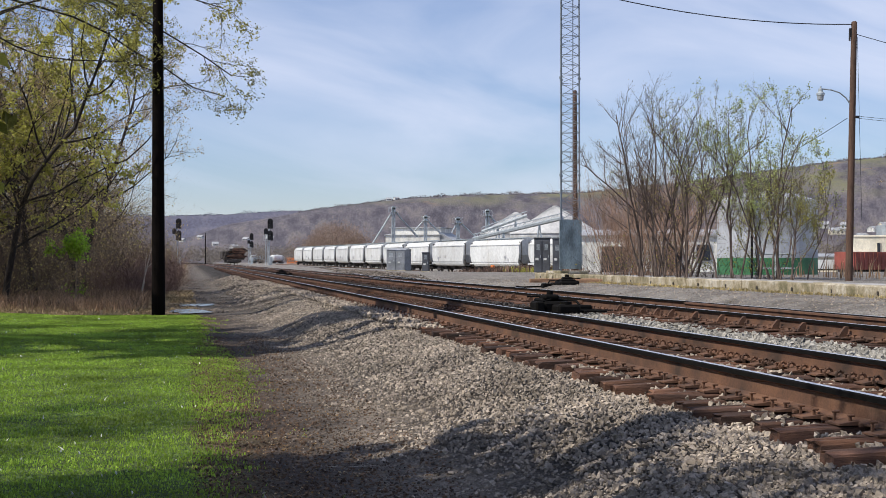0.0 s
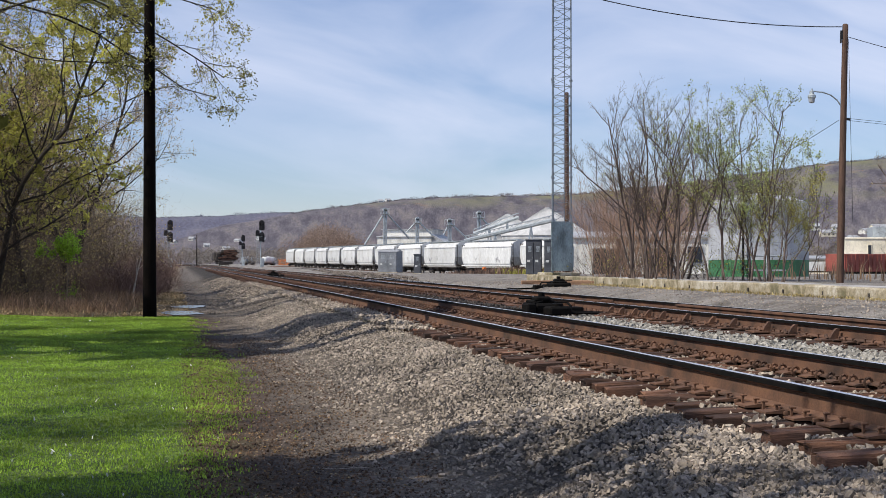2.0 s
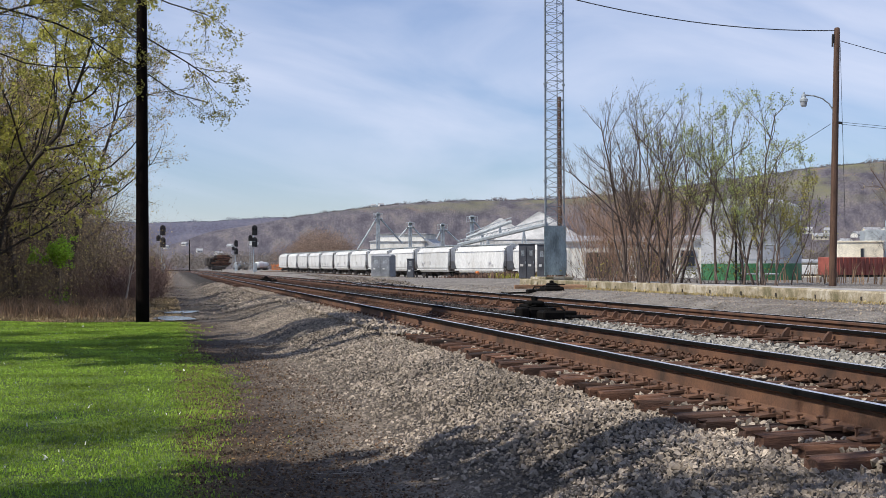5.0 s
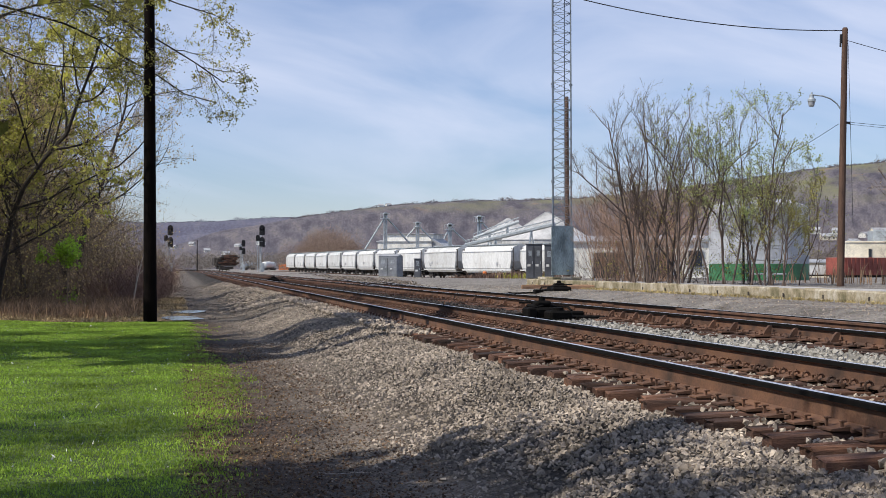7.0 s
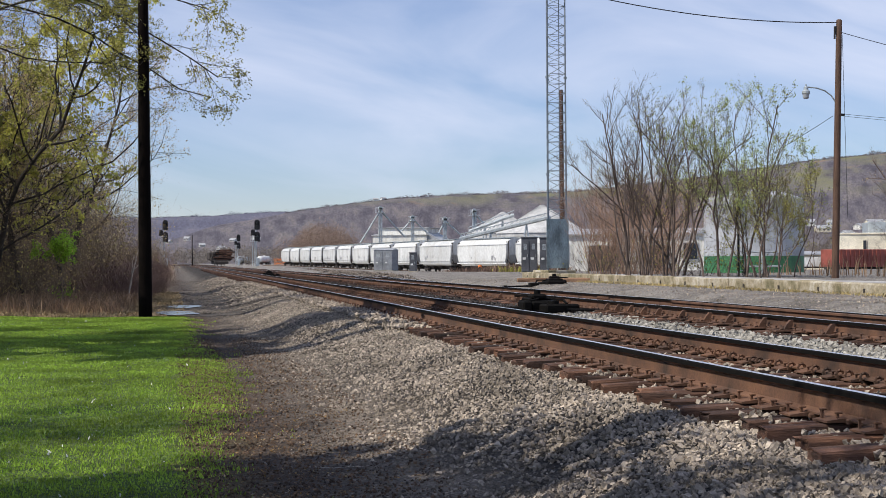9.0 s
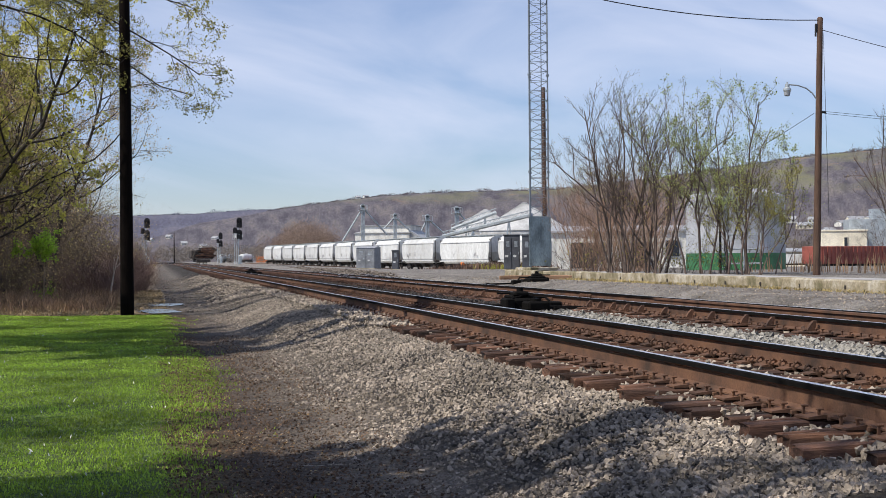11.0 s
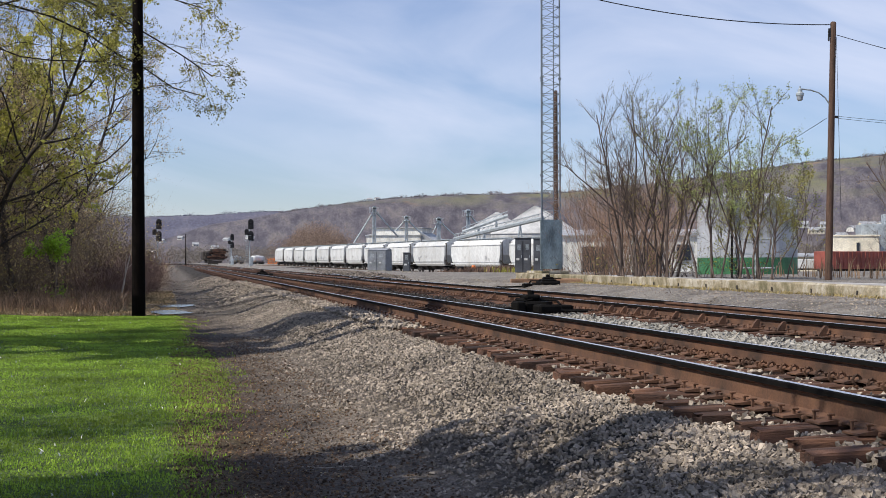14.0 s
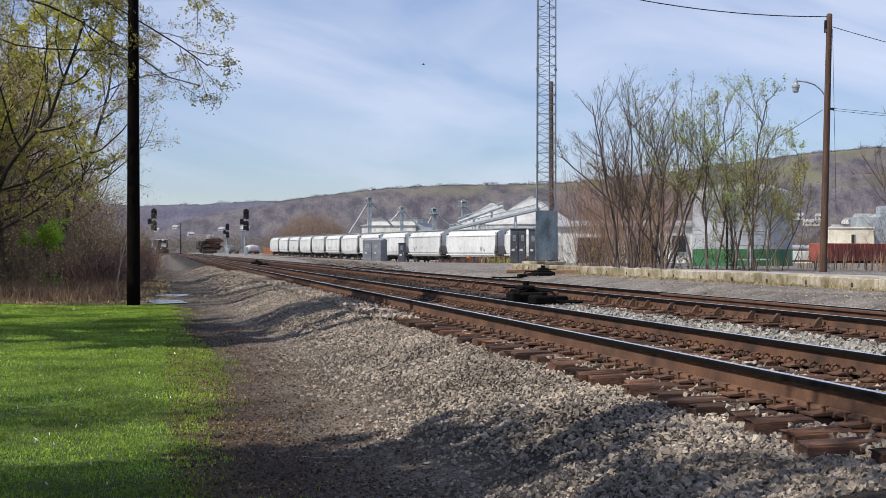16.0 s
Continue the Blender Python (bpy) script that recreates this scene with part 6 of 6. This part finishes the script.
def on_branch(x, y, rng):
    bx = TRACK_2 + np.where(y < 76, 0.075 * (y - 46) ** 2 / 60, 1.125 + 0.075 * (y - 76))
    return np.abs(x - bx) < 1.9 * rng.uniform(0.5, 1.1, len(x))


stones("branch_ballast", 52000, (8.5, 21), (56, 185), 0.07, STONE_PATH, 9, "brown crushed stone round the branch track", on_branch)


def blades(name, n, xr, yr, h, mat, seed, label, keep=None, lean=0.5, width=0.006, bias=1.5):
    rng = np.random.RandomState(seed)
    x, y = rng.uniform(*xr, n), yr[0] + (yr[1] - yr[0]) * rng.uniform(0, 1, n) ** bias
    if keep is not None:
        ok = keep(x, y, rng)
        x, y = x[ok], y[ok]
    n = len(x)
    z = ground_z(x, y) - 0.004
    a = rng.uniform(0, 6.28, n)
    hh = h * rng.uniform(0.5, 1.3, n) * (1 + 0.35 * wave(x, y, 1.1, seed))
    w = width * rng.uniform(0.7, 1.5, n) * np.maximum(1, y / 16)
    p = np.stack([x, y, z], -1)
    side = np.stack([np.cos(a), np.sin(a), 0 * a], -1) * w[:, None]
    b = rng.uniform(0, 6.28, n)
    bend = np.stack([np.cos(b), np.sin(b), 0 * b], -1) * (hh * lean * rng.uniform(0.1, 1.3, n))[:, None]
    up = np.stack([0 * a, 0 * a, hh], -1)
    v = np.stack([p - side, p + side, p + side * 0.7 + up * 0.6 + bend * 0.35, p - side * 0.7 + up * 0.6 + bend * 0.35, p + up + bend], 1)
    i = np.arange(n)[:, None] * 5
    f = np.concatenate([i + [0, 1, 2], i + [0, 2, 3], i + [3, 2, 4]])
    ob = new(name, big_mesh(name, v.reshape(-1, 3), f, mat))
    return tagged(ob, label, "grass", kind="stuff")


STALK = leafy("dry_brown_stalk", (0.3, 0.2, 0.125), 0.45, 0.3)
WEED = leafy("dry_red_weed", (0.17, 0.11, 0.08), 0.4, 0.25)


def lawn_edge(y):
    """Where the lawn ends: it bulges over the path at mid length."""
    return 0.2 + 0.1 * sm(9, 13, y) + 0.5 * sm(12, 19, y) * (1 - sm(22, 28, y)) - 0.12 * sm(30, 40, y)


def on_lawn(x, y, rng):
    edge = lawn_edge(y) + 0.12 * wave(x, y, 1.3, 51) + 0.08 * wave(x, y, 0.5, 54)
    return (rng.uniform(0, 1, len(x)) < 1 - sm(-0.22, 0.3, x - edge)) & (y < 42.4 + 0.5 * wave(x, y, 3, 52)) & (x > -1.2 - 0.135 * y)


blades("lawn_grass", 230000, (-6.8, 1.2), (7.5, 43), 0.026, GRASS, 11, "mown bright green lawn grass", on_lawn)
blades("tall_grass", 1500, (-1.6, 0.6), (8, 40), 0.085, GRASS, 12, "longer tufts of grass at the lawn's edge", lambda x, y, r: (np.hypot(x + 0.25, (y - 13) * 0.6) < 0.6 * r.uniform(0, 1, len(x)) + 0.1) | (r.uniform(0, 1, len(x)) < 0.03))
blades("path_weeds", 12000, (0.1, 1.1), (8, 40), 0.032, GRASS, 13, "thin weeds and moss at the path's edge", lambda x, y, r: wave(x, y, 2.0, 53) + 0.9 * r.uniform(0, 1, len(x)) > 0.75 + x * 0.5)
blades("dry_grass", 36000, (-9, 0.2), (42.8, 75), 0.085, STRAW, 14, "dry brown grass and dead leaves under the trees", lambda x, y, r: (x < 0.2 - 1.3 * r.uniform(0, 1, len(x)) ** 2) & (r.uniform(0, 1, len(x)) < 0.75 + 0.6 * wave(x, y, 3, 57)) & ((x < -0.75) | (y > 54)), 1.2, 0.008, 1.0)
blades("dry_stalks", 16000, (-9.5, -1.2), (45, 62), 0.4, STALK, 20, "tall dry reddish-brown grass under the trees", lambda x, y, r: (x < -1.6 - 0.6 * wave(x, y, 3, 59)) & (r.uniform(0, 1, len(x)) < 0.55 + 0.7 * wave(x, y, 2.4, 60)), 0.9, 0.004, 1.0)
blades("platform_weeds", 2500, (14.4, 15.05), (22, 60), 0.07, LEAF_O, 15, "low weeds along the platform's foot", lambda x, y, r: x > 14.4 + 0.4 * r.uniform(0, 1, len(x)), 0.8, 0.008, 1.0)
blades("yard_weeds", 26000, (22, 48), (118, 185), 0.55, WEED, 16, "dry reddish weeds along the siding", lambda x, y, r: np.abs(x - 33.5 - (y - 150) * 0.1) < 4.5 * r.uniform(0, 1, len(x)), 0.6, 0.006, 1.0)
blades("green_weeds", 3000, (25, 33), (112, 135), 0.4, LEAF_G, 17, "green weeds beside the cabinets", lambda x, y, r: np.hypot(x - 29.2, (y - 122) * 0.3) < 2.2 * r.uniform(0, 1, len(x)), 0.6, 0.01, 1.0)
blades("platform_brush", 450, (25.5, 34), (44, 60), 0.75, STALK, 18, "tall dry stalks beside the platform", lambda x, y, r: x > 23.6 + 2 * r.uniform(0, 1, len(x)), 0.35, 0.006, 1.0)
blades("lawn_flecks", 350, (-6, 0.2), (9, 40), 0.03, material("pale_petal", (0.8, 0.8, 0.75), 0.7), 19, "tiny pale flowers and leaf flecks in the lawn", on_lawn, 1.0, 0.008)


def litter(name, n, xr, yr, size, mat, seed, label, keep=None):
    rng = np.random.RandomState(seed)
    x, y = rng.uniform(*xr, n), rng.uniform(*yr, n)
    if keep is not None:
        ok = keep(x, y, rng)
        x, y = x[ok], y[ok]
    n = len(x)
    c = np.stack([x, y, ground_z(x, y) + 0.012], -1)
    a = rng.uniform(0, 6.28, n)
    u = np.stack([np.cos(a), np.sin(a), rng.normal(0, 0.35, n)], -1) * (size * rng.uniform(0.5, 1.3, n))[:, None]
    w = np.stack([-np.sin(a), np.cos(a), rng.normal(0, 0.35, n)], -1) * (size * rng.uniform(0.3, 0.7, n))[:, None]
    v = np.stack([c - u, c + w, c + u, c - w], 1).reshape(-1, 3)
    ob = new(name, big_mesh(name, v, np.arange(n * 4).reshape(-1, 4), mat))
    return tagged(ob, label, "leaf litter", kind="stuff")


litter("dead_leaves", 16000, (-9, 0.3), (42, 72), 0.05, STRAW, 23, "fallen brown leaves under the trees")
CRUMB = material("dirt_crumbs", (0.11, 0.07, 0.045), 0.95, vary=0.6, island=True, scale=2, fine=60, bump=0.3, dist=0.003)
RUSSET = leafy("russet_litter", (0.2, 0.125, 0.05), 0.5, 0.2)
stones("dirt_crumbs", 15000, (0.05, 1.9), (7.8, 30), 0.015, CRUMB, 27, "crumbs of dark brown soil on the dirt path", None, -0.002)
litter("russet_litter", 7000, (0.1, 1.7), (8.5, 26), 0.015, RUSSET, 28, "fine russet plant litter on the dirt path", lambda x, y, r: r.uniform(0, 1, len(x)) < 0.45 + 0.8 * wave(x, y, 1.6, 58) - 0.2 * x)
litter("path_leaves", 1500, (0.2, 1.9), (9, 42), 0.014, STRAW, 24, "scattered dry leaf bits on the dirt path", lambda x, y, r: r.uniform(0, 1, len(x)) < 1.1 - 0.6 * x)
# twigs fallen on the path
V, F, _ = grow(np.random.RandomState(8), [(0, 0, 0)], [(1, -0.4, 0)], [0.55], [0.008], [(8, 5, 2, 0.35, 40, 0.3), (4, 4, 0, 0, 0, 0)], 0.0, 0.22)
V[:, 2] *= 0.15
tw = tagged(new("fallen_twig", big_mesh("fallen_twig", V, F, PALE, True)), "pale bent twig lying on the dirt path", "twig")
tw.matrix_basis = pose(1.02, 10.75, 0.02)
V, F, _ = grow(np.random.RandomState(9), [(0, 0, 0)], [(0.6, 1, 0)], [0.8], [0.008], [(8, 5, 2, 0.35, 40, 0.3), (4, 4, 0, 0, 0, 0)], 0.0, 0.16)
V[:, 2] *= 0.15
tw = tagged(new("fallen_twig", big_mesh("fallen_twig", V, F, PALE, True)), "thin dry twig lying on the stones", "twig")
tw.matrix_basis = pose(2.75, 11.2, float(ground_z(2.75, 11.2)) + 0.06)


def puddle(m, rx, ry, seed, label):
    s = Shape()
    n = 72
    rr = np.random.RandomState(seed)
    ph = rr.uniform(0, 6.28, 4)
    s.add([(rx * (1 + 0.18 * math.sin(2 * a + ph[0]) + 0.1 * math.sin(5 * a + ph[1])) * math.cos(a), ry * (1 + 0.15 * math.sin(3 * a + ph[2])) * math.sin(a), 0) for a in (2 * math.pi * i / n for i in range(n))], [tuple(range(n))])
    ob = part("puddle", s, WATER, None, label, m)
    return tagged(ob, label, "puddle", "puddles", "structure")


puddle(pose(0.08, 44.3, float(ground_z(0.0, 44.3)) + 0.03), 0.62, 1.8, 3, "shallow rain puddle reflecting the sky on the dirt path")
puddle(pose(0.35, 51.0, float(ground_z(0.35, 51)) + 0.022), 0.6, 1.5, 4, "shallow muddy puddle on the dirt path")


# far woods along the ridges: one mesh of small crowns
def fuzz(rng, c, h, per, size):
    """Loose crowns of small blades about the tree feet c with heights h."""
    n = len(c)
    q = rng.normal(0, 1, (n, per, 3))
    q /= np.linalg.norm(q, axis=-1, keepdims=True)
    q *= rng.uniform(0.3, 1, (n, per, 1)) ** 0.5
    p = c[:, None] + q * (h[:, None, None] * np.array([0.42, 0.42, 0.46])) + np.stack([0 * h, 0 * h, h * 0.3], -1)[:, None]
    return leaves(rng, p.reshape(-1, 3), size, 0.0)


def far_woods(name, P, n, h, per, size, mat, seed, label, top=0.0):
    rng = np.random.RandomState(seed)
    k, m = P.shape[0] - 1, P.shape[1]
    j = np.minimum((k - 1) * (top + (1 - top) * rng.uniform(0, 1, n) ** 0.7), k - 1.01)
    i = rng.uniform(0, m - 1.01, n)
    a, b = i.astype(int), j.astype(int)
    fr, fb = (i - a)[:, None], (j - b)[:, None]
    c = (P[b, a] * (1 - fr) + P[b, a + 1] * fr) * (1 - fb) + (P[b + 1, a] * (1 - fr) + P[b + 1, a + 1] * fr) * fb
    grove = np.clip(0.55 + 0.9 * wave(i * 4.0, j * 4.0, 9, seed), 0.12, 1.5)
    v, f = fuzz(rng, c, h * rng.uniform(0.3, 1.5, n) * grove, per, size)
    tagged(new(name, big_mesh(name, v, f, mat)), label, "woods", kind="stuff")


FUZZ = leafy("bare_crown_twigs", (0.22, 0.2, 0.21), 0.15, 0.4)
V_TREE = leafy("valley_tree_crown", (0.25, 0.22, 0.19), 0.12, 0.5)
# the distant ridge's trees carry the same painted haze, bluer than the near ones
FAR_FUZZ = leafy("far_crown_twigs_hazed", (0.2, 0.2, 0.26), 0.15, 0.5)
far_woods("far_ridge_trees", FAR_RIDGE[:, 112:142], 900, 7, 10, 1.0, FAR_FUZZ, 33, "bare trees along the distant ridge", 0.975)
far_woods("ridge_top_trees", NEAR_RIDGE[:, 128:190], 3200, 4.0, 14, 0.5, FUZZ, 32, "bare trees along the ridge line", 0.955)


GROVE = leafy("bare_grove_twigs", (0.3, 0.22, 0.17), 0.25, 0.45)


def valley_trees():
    rng = np.random.RandomState(44)
    n = 700
    b, d = np.radians(np.concatenate([rng.uniform(-3, 9, n // 2), rng.uniform(20, 31, n // 2)])), rng.uniform(600, 950, n)
    c = np.stack([np.sin(b) * d, np.cos(b) * d, (d - 560) * 0.018], -1)
    v, f = fuzz(rng, c, rng.uniform(4, 9, n), 60, 0.45)
    k = 34
    b, d = np.radians(rng.normal(5.9, 0.95, k)), rng.uniform(430, 560, k)
    v2, f2 = fuzz(rng, np.stack([np.sin(b) * d, np.cos(b) * d, 0 * d], -1), rng.uniform(13, 22, k) * np.exp(-((np.degrees(b) - 5.9) / 2.2) ** 2), 1700, 0.2)
    tagged(new("brown_grove", big_mesh("brown_grove", v2, f2, GROVE)), "grove of bare brown trees behind the hopper cars", "woods", kind="stuff")
    tagged(new("valley_woods", big_mesh("valley_woods", v, f, V_TREE)), "pale bare trees at the foot of the hills", "woods", kind="stuff")


valley_trees()


# ---- what moves: a train coming round the curve, and a bird ----
NOSE = material("white_nose_stripe", (0.75, 0.75, 0.74), 0.5, bump=0)
LAMP = bpy.data.materials.new("headlight_glow")
LAMP.use_nodes = True
LAMP.node_tree.nodes["Principled BSDF"].inputs["Emission Color"].default_value = (1, 0.95, 0.85, 1)
LAMP.node_tree.nodes["Principled BSDF"].inputs["Emission Strength"].default_value = 1.2


def locomotive(label):
    """Front at -y, its middle at the origin."""
    t = thing("locomotive", pose(0, 0, 0), label, "locomotive", "moving train")
    part("frame", Shape().box((0, 0, 1.35), (3.05, 21, 0.4), 0.04), BLACK, t)
    part("long_hood", Shape().box((0, 2.6, 2.85), (2.0, 15, 2.6), 0.15).box((0, 8, 4.0), (2.9, 4, 0.5), 0.1), BLACK, t)
    cab = part("cab", Shape().box((0, -6.6, 3.0), (3.05, 2.6, 2.9), 0.12), BLACK, t)
    for i in (-1, 1):
        part("windscreen", Shape().box((i * 0.68, -7.92, 3.85), (0.95, 0.05, 0.55), 0.02), GLASS, cab)
    part("cab_roof", Shape().box((0, -6.6, 4.5), (2.9, 2.7, 0.14), 0.05), NOSE, cab)
    nose = part("nose", Shape().box((0, -8.6, 2.35), (2.1, 1.7, 1.7), 0.15), BLACK, t)
    part("nose_panel", Shape().box((0, -9.46, 2.55), (1.6, 0.03, 0.9), 0.01).box((0, -9.0, 3.21), (1.7, 0.8, 0.03), 0.01), NOSE, nose, "white panel on the nose")
    for i in (-1, 1):
        part("headlight", Shape().rod((i * 0.14, -7.95, 4.3), (i * 0.14, -8.0, 4.3), 0.1, n=12), LAMP, cab)
        part("ditch_light", Shape().rod((i * 0.95, -10.3, 1.7), (i * 0.95, -10.36, 1.7), 0.12, n=12), LAMP, t)
        part("handrail", Shape().rod((i * 1.45, -7.5, 2.55), (i * 1.45, 9.8, 2.55), 0.03, n=5), NOSE, t)
    part("pilot", Shape().box((0, -10.3, 0.75), (2.9, 0.3, 1.1), 0.1), BLACK, t)
    part("sill_stripe", Shape().box((0, -10.47, 1.4), (2.9, 0.03, 0.2), 0.01), NOSE, t)
    part("fuel_tank", Shape().box((0, 0, 0.75), (2.6, 5, 0.8), 0.2), DIRTY, t)
    for e in (-1, 1):
        tr = part("truck", Shape().box((0, 0, 0.7), (2.4, 4.4, 0.6), 0.1), DIRTY, t, m=pose(0, e * 6.4, 0))
        for k in (-1, 0, 1):
            part("wheelset", HOPPER[4], None, tr, m=pose(0, k * 1.6, 0))
    return t


TRAIN = [(locomotive("black locomotive with a white nose panel, headlights lit"), 10.5), (locomotive("black second locomotive of the moving train"), 33.0)]
for k in range(3):
    t = thing("gondola_car", pose(0, 0, 0), "rusty brown freight car of the moving train", "railway car", "moving train")
    part("body", Shape().box((0, 0, 2.2), (2.9, 15.5, 2.4), 0.06), RUST, t)
    part("frame", Shape().box((0, 0, 0.85), (2.0, 16.2, 0.35), 0.04), DIRTY, t)
    for e in (-1, 1):
        tr = part("truck", HOPPER[3], None, t, m=pose(0, e * 5.8, 0))
        for q in (-1, 1):
            part("wheelset", HOPPER[4], None, tr, m=pose(0, q * 0.88, 0))
    TRAIN.append((t, 53.5 + k * 17.5))


def bird():
    t = thing("bird", pose(0, 0, 0), "small dark bird gliding across the sky", "bird")
    part("body", Shape().lathe((0, 0, 0), [(0.01, -0.16), (0.045, -0.06), (0.05, 0.04), (0.03, 0.12), (0.012, 0.17)], 10), BLACK, t, m=pose(0, 0, 0, 0, 90, 0), smooth=True)
    wings = []
    for i in (-1, 1):
        s = Shape().add([(-0.06, 0, 0), (0.07, 0, 0), (0.05, i * 0.17, 0.03), (-0.04, i * 0.19, 0.03), (-0.05, i * 0.34, 0.0), (0.0, i * 0.33, 0.0),
                         (-0.06, 0, 0.012), (0.07, 0, 0.012), (0.05, i * 0.17, 0.038), (-0.04, i * 0.19, 0.038), (-0.05, i * 0.34, 0.004), (0.0, i * 0.33, 0.004)],
                        [(0, 1, 2, 3), (3, 2, 5, 4), (6, 7, 8, 9), (9, 8, 11, 10), (0, 1, 7, 6), (1, 2, 8, 7), (2, 5, 11, 8), (5, 4, 10, 11), (4, 3, 9, 10), (3, 0, 6, 9)])
        wings.append(part("wing", s, BLACK, t))
    part("tail", Shape().box((-0.2, 0, 0), (0.12, 0.07, 0.01), 0.002), BLACK, t)
    return t, wings


BIRD, WINGS = bird()


def motions():
    for car, back in TRAIN:
        rows = []
        for k in range(33):
            t = k * 0.5
            x, y, h = along(459 + 18.0 * (16 - t) + back, TRACK_1)
            rows.append((t, pose(x, y, RAIL_TOP, 0, 0, math.degrees(h))))
        walk(car, rows)
    b0, b1, v = Vector((5.01, 140.0, 22.14)), Vector((25.2, 140.0, 20.06)), 0.9
    rows = []
    for k in range(33):
        t = k * 0.5
        u = (t - 15.1) / v
        c = b0 + (b1 - b0) * u
        rows.append((t, pose(c.x, c.y, c.z, 0, 0, -4)))
    walk(BIRD, rows)
    for i, wing in zip((-1, 1), WINGS):
        walk(wing, [(k * 0.1, pose(0, 0, 0, i * (18 * math.sin(k * 2.2) + 6), 0, 0)) for k in range(161)])


motions()
